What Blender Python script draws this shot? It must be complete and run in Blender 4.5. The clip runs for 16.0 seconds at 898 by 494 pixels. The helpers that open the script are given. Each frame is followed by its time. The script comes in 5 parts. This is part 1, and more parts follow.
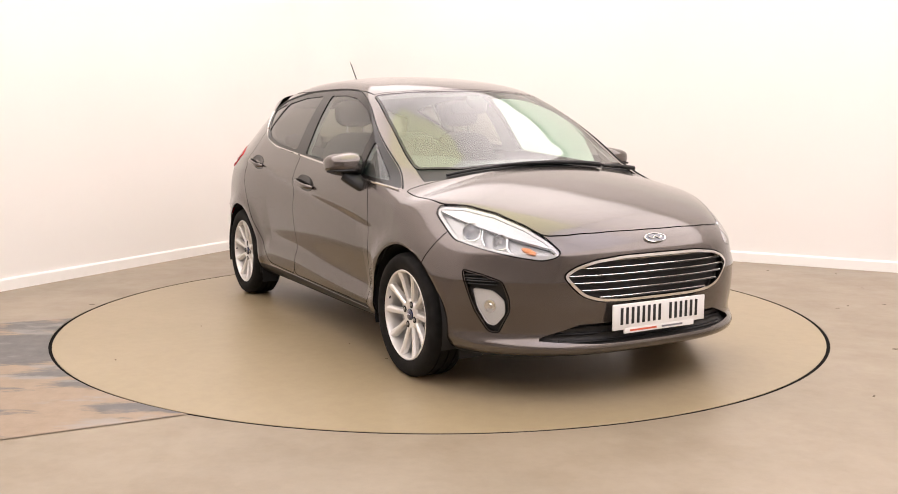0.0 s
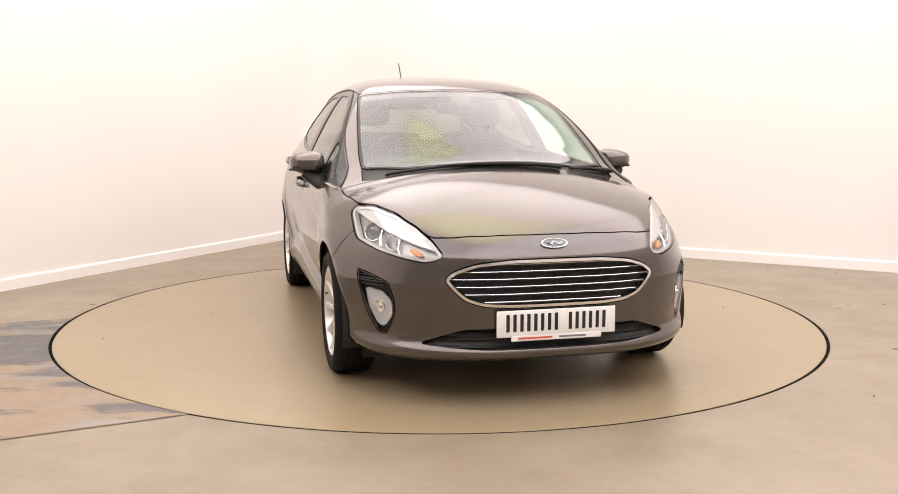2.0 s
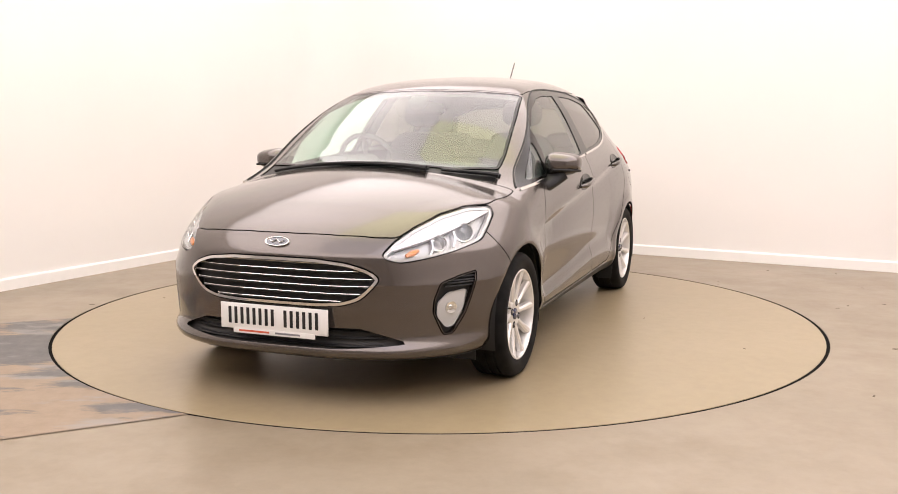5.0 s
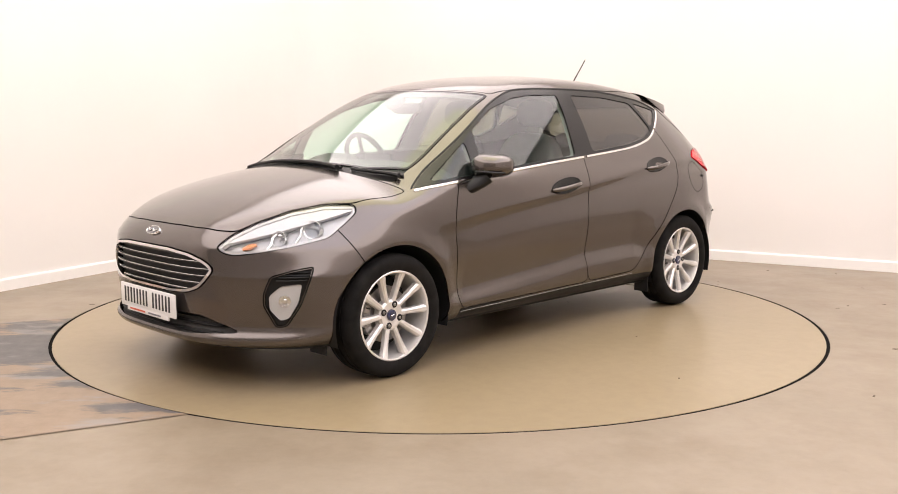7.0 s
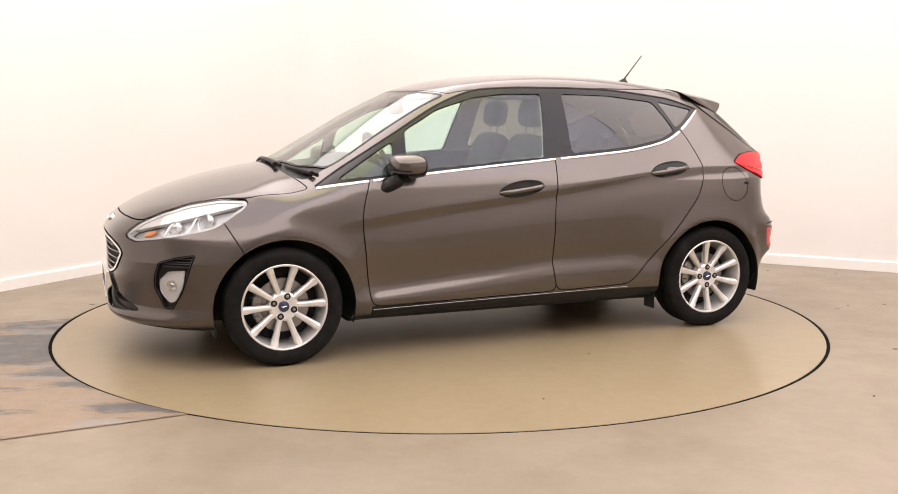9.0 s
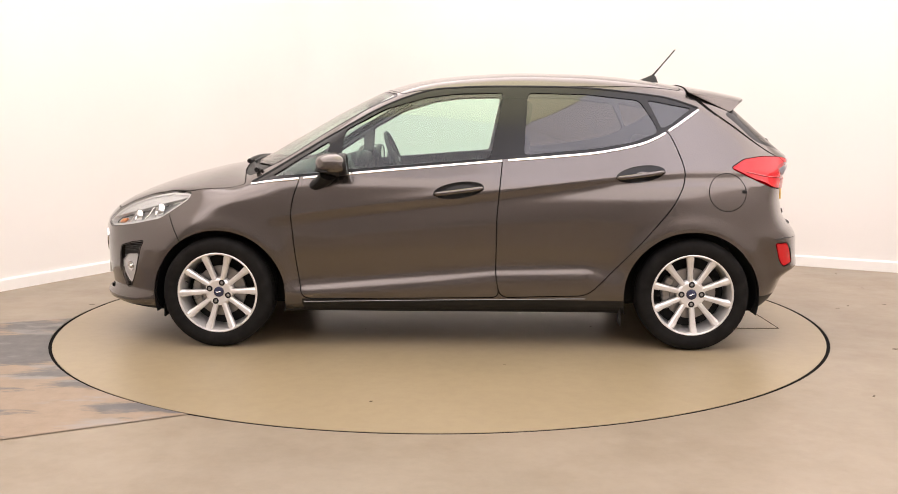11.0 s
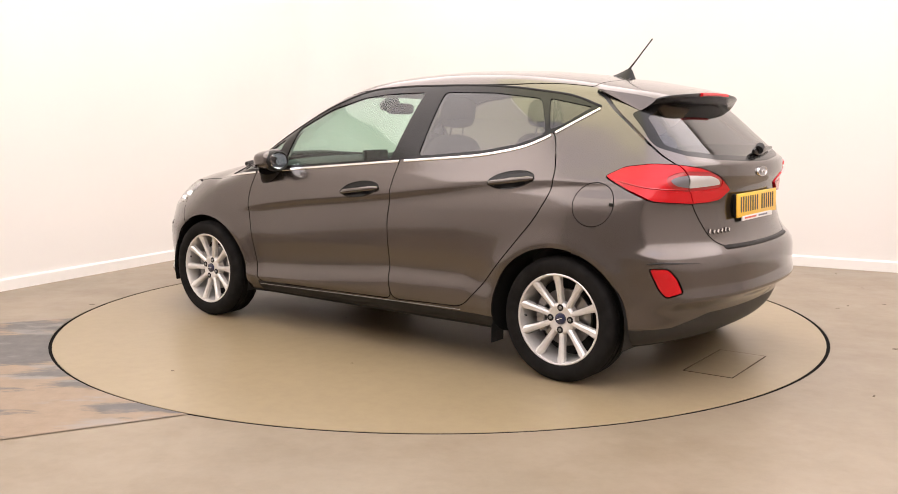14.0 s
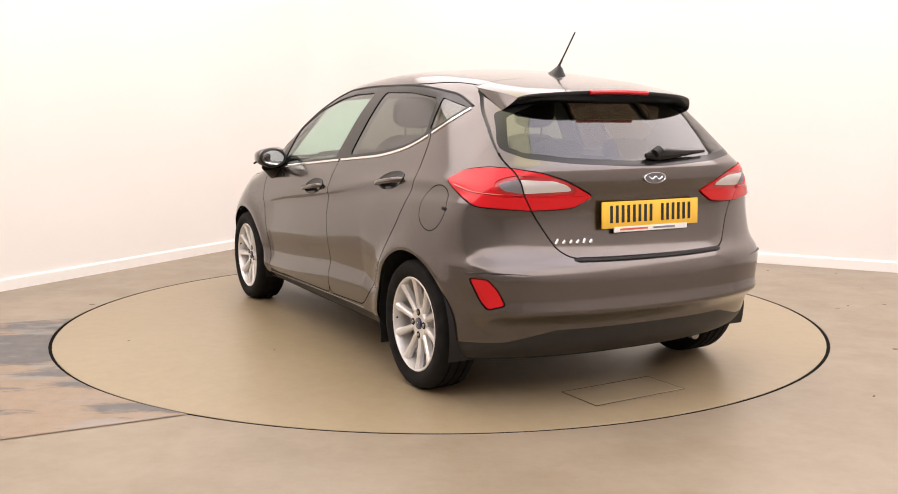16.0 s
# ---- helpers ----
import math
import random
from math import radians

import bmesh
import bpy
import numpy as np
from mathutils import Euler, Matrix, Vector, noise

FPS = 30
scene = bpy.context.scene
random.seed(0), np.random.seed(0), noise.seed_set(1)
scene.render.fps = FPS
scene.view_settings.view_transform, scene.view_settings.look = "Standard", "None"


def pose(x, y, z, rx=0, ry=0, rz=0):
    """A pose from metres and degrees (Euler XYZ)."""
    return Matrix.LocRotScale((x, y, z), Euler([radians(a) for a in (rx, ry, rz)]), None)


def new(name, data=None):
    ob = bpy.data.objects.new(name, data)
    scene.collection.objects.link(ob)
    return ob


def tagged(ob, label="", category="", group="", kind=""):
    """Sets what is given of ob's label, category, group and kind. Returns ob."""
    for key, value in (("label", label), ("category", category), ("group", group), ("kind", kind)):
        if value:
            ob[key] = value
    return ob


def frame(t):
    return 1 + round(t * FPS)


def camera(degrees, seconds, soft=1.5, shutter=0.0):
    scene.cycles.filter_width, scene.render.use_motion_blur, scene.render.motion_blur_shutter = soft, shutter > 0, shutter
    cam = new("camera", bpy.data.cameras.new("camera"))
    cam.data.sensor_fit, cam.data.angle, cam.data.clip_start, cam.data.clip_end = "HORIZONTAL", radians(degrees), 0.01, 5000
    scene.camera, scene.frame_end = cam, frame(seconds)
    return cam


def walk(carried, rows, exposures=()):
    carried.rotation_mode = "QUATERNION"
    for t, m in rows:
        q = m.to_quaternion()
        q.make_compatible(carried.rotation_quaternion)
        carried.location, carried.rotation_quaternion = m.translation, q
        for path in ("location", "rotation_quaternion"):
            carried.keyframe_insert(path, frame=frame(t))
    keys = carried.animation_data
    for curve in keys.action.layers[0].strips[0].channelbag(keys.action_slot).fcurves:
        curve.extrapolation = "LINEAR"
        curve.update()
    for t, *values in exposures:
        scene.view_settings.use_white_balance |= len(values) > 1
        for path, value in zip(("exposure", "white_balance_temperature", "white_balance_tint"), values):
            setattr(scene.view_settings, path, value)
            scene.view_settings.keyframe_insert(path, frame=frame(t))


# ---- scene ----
# The camera stands on a tripod before the turntable.
cam = camera(50.65, 16.0, soft=0.9)
EYE = pose(0, -5.766, 1.2053, 82.294, 0, -0.516)
walk(cam, [(0, EYE), (16, EYE)])

# ---------------------------------------------------------------- light
world = bpy.data.worlds.new("world")
scene.world = world
world.use_nodes = True
world.node_tree.nodes["Background"].inputs[0].default_value = (1.0, 0.93, 0.85, 1)
world.node_tree.nodes["Background"].inputs[1].default_value = 0.1
scene.view_settings.exposure = 0.17


# ---------------------------------------------------------------- materials
def material(name, base, rough=0.5, metal=0.0, coat=0.0, emit=None, power=0.0, spec=0.5):
    m = bpy.data.materials.new(name)
    m.use_nodes = True
    b = m.node_tree.nodes["Principled BSDF"]
    b.inputs["Base Color"].default_value = (*base, 1)
    b.inputs["Roughness"].default_value = rough
    b.inputs["Metallic"].default_value = metal
    b.inputs["Coat Weight"].default_value = coat
    b.inputs["Coat Roughness"].default_value = 0.14
    b.inputs["Specular IOR Level"].default_value = spec
    if emit:
        b.inputs["Emission Color"].default_value = (*emit, 1)
        b.inputs["Emission Strength"].default_value = power
    return m


def noise_node(m, scale, detail=4.0, rough=0.55, stretch=None):
    t = m.node_tree
    n = t.nodes.new("ShaderNodeTexNoise")
    n.inputs["Scale"].default_value = scale
    n.inputs["Detail"].default_value = detail
    n.inputs["Roughness"].default_value = rough
    c = t.nodes.new("ShaderNodeTexCoord")
    if stretch:
        mp = t.nodes.new("ShaderNodeMapping")
        mp.inputs["Scale"].default_value = stretch
        mp.inputs["Rotation"].default_value = (0, 0, radians(24))
        t.links.new(c.outputs["Object"], mp.inputs["Vector"])
        t.links.new(mp.outputs["Vector"], n.inputs["Vector"])
    else:
        t.links.new(c.outputs["Object"], n.inputs["Vector"])
    return n


def ramp(m, source, stops):
    t = m.node_tree
    r = t.nodes.new("ShaderNodeValToRGB")
    el = r.color_ramp.elements
    while len(el) < len(stops):
        el.new(0.5)
    for e, (p, c) in zip(el, stops):
        e.position = p
        e.color = (*c, 1) if len(c) == 3 else c
    t.links.new(source, r.inputs["Fac"])
    return r


def mix_colour(m, fac, a, b, mode="MIX"):
    t = m.node_tree
    n = t.nodes.new("ShaderNodeMix")
    n.data_type, n.blend_type = "RGBA", mode
    for s, v in ((n.inputs[0], fac), (n.inputs[6], a), (n.inputs[7], b)):
        if isinstance(v, (int, float)):
            s.default_value = v
        elif isinstance(v, tuple):
            s.default_value = (*v, 1)
        else:
            t.links.new(v, s)
    return n.outputs[2]


def bump(m, source, strength, distance):
    t = m.node_tree
    n = t.nodes.new("ShaderNodeBump")
    n.inputs["Strength"].default_value = strength
    n.inputs["Distance"].default_value = distance
    t.links.new(source, n.inputs["Height"])
    t.links.new(n.outputs["Normal"], t.nodes["Principled BSDF"].inputs["Normal"])


def put(m, source, socket):
    m.node_tree.links.new(source, m.node_tree.nodes["Principled BSDF"].inputs[socket])


def concrete(name, tones, gloss, blotch):
    m = material(name, tones[1], 0.4)
    big = noise_node(m, 0.9, 5, 0.6)
    fine = noise_node(m, 14, 6, 0.7)
    r1 = ramp(m, big.outputs["Fac"], [(0.15, tones[0]), (0.5, tones[1]), (0.85, tones[2])])
    blot = noise_node(m, 3.1, 7, 0.62)
    worn = ramp(m, blot.outputs["Fac"], [(0.3, (0.84, 0.81, 0.77)), (0.52, (1, 1, 1))])
    r2 = ramp(m, fine.outputs["Fac"], [(0.3, (0.86, 0.85, 0.84)), (0.6, (1, 1, 1))])
    both_scales = mix_colour(m, blotch, r1.outputs[0], worn.outputs[0], "MULTIPLY")
    put(m, mix_colour(m, 0.7, both_scales, r2.outputs[0], "MULTIPLY"), "Base Color")
    r3 = ramp(m, noise_node(m, 2.2, 6, 0.65).outputs["Fac"], [(0.1, (gloss[0],) * 3), (0.9, (gloss[1],) * 3)])
    put(m, r3.outputs[0], "Roughness")
    bump(m, fine.outputs["Fac"], 0.04, 0.001)
    return m


def glass(name, tint, ior=1.5, rough=0.0):
    m = bpy.data.materials.new(name)
    m.use_nodes = True
    t = m.node_tree
    t.nodes.clear()
    out = t.nodes.new("ShaderNodeOutputMaterial")
    mix = t.nodes.new("ShaderNodeMixShader")
    tr = t.nodes.new("ShaderNodeBsdfTransparent")
    gl = t.nodes.new("ShaderNodeBsdfGlossy")
    lw = t.nodes.new("ShaderNodeLayerWeight")
    lw.inputs["Blend"].default_value = 0.5
    pw, fr = t.nodes.new("ShaderNodeMath"), t.nodes.new("ShaderNodeMath")
    pw.operation, fr.operation = "POWER", "MULTIPLY_ADD"
    f0 = ((ior - 1) / (ior + 1)) ** 2 * 1.8
    pw.inputs[1].default_value = 4.0
    fr.inputs[1].default_value, fr.inputs[2].default_value = 1 - f0, f0
    t.links.new(lw.outputs["Facing"], pw.inputs[0])
    t.links.new(pw.outputs[0], fr.inputs[0])
    tr.inputs["Color"].default_value = (*tint, 1)
    gl.inputs["Roughness"].default_value = rough
    t.links.new(fr.outputs[0], mix.inputs[0])
    t.links.new(tr.outputs[0], mix.inputs[1])
    t.links.new(gl.outputs[0], mix.inputs[2])
    t.links.new(mix.outputs[0], out.inputs["Surface"])
    return m


FLOOR = concrete("floor_concrete", ((0.208, 0.168, 0.117), (0.256, 0.208, 0.148), (0.304, 0.248, 0.184)), (0.26, 0.5), 0.8)
DISC = concrete("disc_concrete", ((0.264, 0.208, 0.123), (0.296, 0.234, 0.142), (0.321, 0.258, 0.165)), (0.30, 0.34), 0.1)
SEAM = material("seam_black", (0.006, 0.0055, 0.005), 0.9, spec=0.05)
WALL = material("wall_paint", (0.86, 0.83, 0.79), 0.75)
put(WALL, ramp(WALL, noise_node(WALL, 0.7, 4).outputs["Fac"], [(0.3, (0.785, 0.755, 0.722)), (0.7, (0.81, 0.782, 0.75))]).outputs[0], "Base Color")
bump(WALL, noise_node(WALL, 160, 3).outputs["Fac"], 0.05, 0.001)
# Tones of the two unseen walls, chosen for what the car reflects.
PALE = material("unseen_pale_wall", (0.66, 0.635, 0.61), 0.85)
GREY_WALL = material("unseen_grey_wall", (0.40, 0.38, 0.36), 0.9)
CEILING = material("ceiling_paint", (0.8, 0.78, 0.75), 0.8)
SKIRT = material("skirting_paint", (0.85, 0.83, 0.8), 0.4)


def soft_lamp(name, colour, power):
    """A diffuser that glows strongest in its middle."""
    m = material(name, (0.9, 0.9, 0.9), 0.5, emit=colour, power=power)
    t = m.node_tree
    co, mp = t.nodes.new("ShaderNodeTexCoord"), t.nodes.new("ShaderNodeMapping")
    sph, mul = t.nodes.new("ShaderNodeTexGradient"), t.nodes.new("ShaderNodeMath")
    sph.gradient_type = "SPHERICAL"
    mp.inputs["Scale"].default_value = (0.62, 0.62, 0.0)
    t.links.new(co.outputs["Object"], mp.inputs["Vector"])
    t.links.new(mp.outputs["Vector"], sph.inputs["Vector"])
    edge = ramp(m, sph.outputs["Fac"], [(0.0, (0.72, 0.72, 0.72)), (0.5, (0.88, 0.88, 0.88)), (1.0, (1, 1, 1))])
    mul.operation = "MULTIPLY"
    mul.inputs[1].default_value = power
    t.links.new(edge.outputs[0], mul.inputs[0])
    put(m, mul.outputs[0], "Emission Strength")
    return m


# Panel tints and strengths are assumed, set by how the car reflects them.
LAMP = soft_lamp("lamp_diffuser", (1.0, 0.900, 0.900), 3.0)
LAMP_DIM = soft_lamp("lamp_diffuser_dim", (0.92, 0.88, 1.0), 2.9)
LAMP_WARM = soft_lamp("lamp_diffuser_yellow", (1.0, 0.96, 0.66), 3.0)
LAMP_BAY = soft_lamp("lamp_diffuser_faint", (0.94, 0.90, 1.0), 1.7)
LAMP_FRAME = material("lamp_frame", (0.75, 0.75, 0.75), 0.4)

PAINT = material("grey_metallic_paint", (0.08, 0.073, 0.067), 0.27, 0.9, 1.0)
PAINT.node_tree.nodes["Principled BSDF"].inputs["Coat Roughness"].default_value = 0.10
PAINT.node_tree.nodes["Principled BSDF"].inputs["Specular Tint"].default_value = (0.6, 0.59, 0.58, 1)
flake = noise_node(PAINT, 900, 2)
put(PAINT, ramp(PAINT, flake.outputs["Fac"], [(0.3, (0.090, 0.077, 0.069)), (0.7, (0.131, 0.112, 0.101))]).outputs[0], "Base Color")
BLACK_GLOSS = material("black_gloss", (0.010, 0.0095, 0.009), 0.2, 0, 0.0, spec=0.3)
BLACK = material("black_plastic", (0.012, 0.0115, 0.011), 0.45, spec=0.3)
VALANCE = material("dark_grey_plastic", (0.016, 0.015, 0.014), 0.5)
bump(BLACK, noise_node(BLACK, 400, 2).outputs["Fac"], 0.1, 0.0005)
# Near-black colour that stands in for the shade inside cavities.
DARK = material("dark_cavity", (0.006, 0.006, 0.006), 0.8)
CHROME = material("chrome", (0.78, 0.77, 0.75), 0.09, 1.0)
ALLOY = material("alloy_silver", (0.72, 0.70, 0.67), 0.3, 0.45, 0.5)
put(ALLOY, ramp(ALLOY, noise_node(ALLOY, 30, 4).outputs["Fac"], [(0.3, (0.69, 0.67, 0.64)), (0.7, (0.76, 0.74, 0.71))]).outputs[0], "Base Color")
RUBBER = material("tyre_rubber", (0.01, 0.0095, 0.009), 0.7, spec=0.1)
put(RUBBER, ramp(RUBBER, noise_node(RUBBER, 18, 5).outputs["Fac"], [(0.3, (0.007, 0.0065, 0.006)), (0.75, (0.016, 0.015, 0.014))]).outputs[0], "Base Color")
STEEL = material("brake_steel", (0.3, 0.29, 0.28), 0.35, 0.9)
PLATE_WHITE = material("plate_white", (0.78, 0.77, 0.74), 0.35)
PLATE_YELLOW = material("plate_yellow", (0.82, 0.5, 0.05), 0.35)
INK = material("plate_ink", (0.01, 0.01, 0.01), 0.4)
RED_INK = material("red_ink", (0.6, 0.12, 0.06), 0.5)
GREY_INK = material("grey_ink", (0.2, 0.2, 0.22), 0.5)
BADGE = material("badge_enamel", (0.10, 0.105, 0.12), 0.2, 0.4, 1.0)
CAP_BLUE = material("cap_enamel", (0.02, 0.025, 0.07), 0.2, 0.2, 1.0)
LENS = glass("lamp_lens", (0.96, 0.97, 0.97), 1.45)
REFLECTOR = material("lamp_reflector", (0.82, 0.82, 0.82), 0.16, 1.0)
LAMP_GREY = material("lamp_bezel", (0.40, 0.395, 0.39), 0.28, 0.5)
SATIN = material("satin_silver", (0.56, 0.555, 0.55), 0.25, 0.5)
BULB = glass("projector_glass", (0.75, 0.78, 0.8), 1.8)
AMBER = material("amber_plastic", (0.75, 0.25, 0.06), 0.3)
RED = material("red_lens", (0.58, 0.006, 0.012), 0.2, 0, 0.25, spec=0.3)
RED.node_tree.nodes["Principled BSDF"].inputs["Coat Roughness"].default_value = 0.04
RED_DARK = material("red_lens_inner", (0.40, 0.006, 0.01), 0.25, 0, 0.8)
CLEAR = material("clear_lens", (0.52, 0.51, 0.50), 0.15, 0, 0.8)
WHITE_LENS = material("white_lens", (0.66, 0.65, 0.64), 0.2, spec=0.3)
GLASS = glass("green_glass", (0.77, 0.94, 0.87), 1.5)
SCREEN = glass("windscreen_glass", (0.74, 0.94, 0.83), 1.75, 0.06)
PRIVACY = glass("privacy_glass", (0.21, 0.185, 0.15), 1.6, 0.02)
TRIM = material("cabin_trim", (0.03, 0.029, 0.028), 0.7)
HEADLINER = material("headliner", (0.42, 0.41, 0.39), 0.9)
CLOTH = material("seat_cloth", (0.035, 0.034, 0.035), 0.9)
bump(CLOTH, noise_node(CLOTH, 300, 3).outputs["Fac"], 0.4, 0.001)


# ---------------------------------------------------------------- mesh helpers
def mesh_ob(name, verts, faces, mat, parent=None, label="", normals=None, smooth=True):
    me = bpy.data.meshes.new(name)
    me.from_pydata([tuple(map(float, v)) for v in verts], [], [tuple(map(int, f)) for f in faces])
    me.materials.append(mat)
    if smooth:
        me.shade_smooth()
    if normals is not None:
        me.normals_split_custom_set_from_vertices([tuple(map(float, n)) for n in normals])
    ob = new(name, me)
    if parent:
        ob.parent = parent
    if label:
        ob["label"] = label
    return ob


def part(name, bm, mat, parent, label="", sharp=None):
    me = bpy.data.meshes.new(name)
    bmesh.ops.recalc_face_normals(bm, faces=bm.faces[:])
    bm.to_mesh(me)
    bm.free()
    me.materials.append(mat)
    me.shade_smooth()
    me.set_sharp_from_angle(angle=radians(sharp or 35))
    ob = new(name, me)
    if parent:
        ob.parent = parent
    if label:
        ob["label"] = label
    return ob


def box(bm, lo, hi, bevel=0.0, segs=2, turn=None):
    r = bmesh.ops.create_cube(bm, size=1)
    vs = r["verts"]
    lo, hi = Vector(lo), Vector(hi)
    for v in vs:
        v.co = Vector([lo[i] + (v.co[i] + 0.5) * (hi[i] - lo[i]) for i in range(3)])
    if bevel:
        es = list({e for v in vs for e in v.link_edges})
        r = bmesh.ops.bevel(bm, geom=es, offset=bevel, segments=segs, affect="EDGES", profile=0.5)
        vs = list({v for f in r["faces"] for v in f.verts} | {v for v in vs if v.is_valid})
    if turn:
        bmesh.ops.transform(bm, matrix=turn, verts=vs)
    return bm


def tube(bm, path, radius, sides=8, flat=1.0, up=(0, 0, 1)):
    """A bar along a path; radius may change along it; flat squeezes it along up."""
    path = [Vector(p) for p in path]
    rings = []
    for i, p in enumerate(path):
        d = (path[min(i + 1, len(path) - 1)] - path[max(i - 1, 0)]).normalized()
        side = d.cross(Vector(up))
        side = side.normalized() if side.length > 1e-6 else Vector((1, 0, 0))
        nrm = side.cross(d)
        r = radius[i] if isinstance(radius, (list, tuple)) else radius
        rings.append([bm.verts.new(p + side * (r * math.cos(a)) + nrm * (r * flat * math.sin(a))) for a in [2 * math.pi * k / sides for k in range(sides)]])
    for a, b in zip(rings, rings[1:]):
        for k in range(sides):
            bm.faces.new((a[k], a[(k + 1) % sides], b[(k + 1) % sides], b[k]))
    bm.faces.new(rings[0])
    bm.faces.new(rings[-1][::-1])
    return bm


def lathe(bm, profile, segs=64, closed=False):
    """Turns a profile of (radius, y) about the y axis."""
    rings = [[bm.verts.new((r * math.cos(a), y, r * math.sin(a))) for a in [2 * math.pi * k / segs for k in range(segs)]] for r, y in profile]
    pairs = list(zip(rings, rings[1:])) + ([(rings[-1], rings[0])] if closed else [])
    for a, b in pairs:
        for k in range(segs):
            bm.faces.new((a[k], a[(k + 1) % segs], b[(k + 1) % segs], b[k]))
    return bm


def cushion(bm, size, m, power=4.0, nu=20, nv=14, bend=None):
    """A padded block: a super-ellipsoid of the given half sizes, placed by m."""
    def c(a, p):
        return math.copysign(abs(math.cos(a)) ** p, math.cos(a))

    def s(a, p):
        return math.copysign(abs(math.sin(a)) ** p, math.sin(a))
    e = 2.0 / power
    rows = []
    for i in range(nv + 1):
        v = -math.pi / 2 + math.pi * i / nv
        row = []
        for j in range(nu):
            u = 2 * math.pi * j / nu
            p = Vector((size[0] * c(v, e) * c(u, e), size[1] * c(v, e) * s(u, e), size[2] * s(v, e)))
            if bend:
                p = bend(p)
            row.append(bm.verts.new(m @ p))
        rows.append(row)
    for a, b in zip(rows, rows[1:]):
        for j in range(nu):
            bm.faces.new((a[j], a[(j + 1) % nu], b[(j + 1) % nu], b[j]))
    bmesh.ops.remove_doubles(bm, verts=bm.verts[:], dist=1e-5)
    return bm


def spline(points, closed=False, steps=10):
    """A smooth curve through the points (Catmull-Rom, centripetal enough for our spacing)."""
    p = np.array(points, float)
    n = len(p)
    out = []
    for i in range(n if closed else n - 1):
        a, b, c, d = (p[(i + k) % n] if closed else p[min(max(i + k, 0), n - 1)] for k in (-1, 0, 1, 2))
        for s in np.arange(steps) / steps:
            out.append(0.5 * (2 * b + (c - a) * s + (2 * a - 5 * b + 4 * c - d) * s * s + (3 * b - a - 3 * c + d) * s ** 3))
    if not closed:
        out.append(p[-1])
    return np.array(out)


def curve(points):
    """A table of a smooth monotone-ish function through (x, value) points."""
    p = np.array(sorted(points), float)
    x, y = p[:, 0], p[:, 1]
    h = np.diff(x)
    d = np.diff(y) / h
    m = np.concatenate([[d[0]], np.where(d[1:] * d[:-1] > 0, 2 * d[1:] * d[:-1] / (d[1:] + d[:-1] + 1e-12 * np.sign(d[1:] + d[:-1] + 1e-30)), 0), [d[-1]]])
    X = np.linspace(x[0], x[-1], 1500)
    i = np.clip(np.searchsorted(x, X) - 1, 0, len(h) - 1)
    s = (X - x[i]) / h[i]
    Y = y[i] * (1 + 2 * s) * (1 - s) ** 2 + m[i] * h[i] * s * (1 - s) ** 2 + y[i + 1] * s * s * (3 - 2 * s) + m[i + 1] * h[i] * s * s * (s - 1)
    k = 15
    pad = np.concatenate([2 * Y[0] - Y[k:0:-1], Y, 2 * Y[-1] - Y[-2:-k - 2:-1]])
    ker = np.hanning(2 * k + 3)[1:-1]
    Y = np.convolve(pad, ker / ker.sum(), "valid")
    return lambda q: np.interp(q, X, Y)


def outline_distance(u, v, loop):
    """Signed distance in the plane to a closed loop, negative inside."""
    a, b = loop, np.roll(loop, -1, 0)
    best = np.full(len(u), 1e9)
    inside = np.zeros(len(u), bool)
    for (ax, ay), (bx, by) in zip(a, b):
        dx, dy = bx - ax, by - ay
        k = np.clip(((u - ax) * dx + (v - ay) * dy) / (dx * dx + dy * dy + 1e-12), 0, 1)
        best = np.minimum(best, (u - ax - k * dx) ** 2 + (v - ay - k * dy) ** 2)
        if ay != by:
            inside ^= ((ay > v) != (by > v)) & (u < ax + (v - ay) / (by - ay) * dx)
    return np.where(inside, -1, 1) * np.sqrt(best)


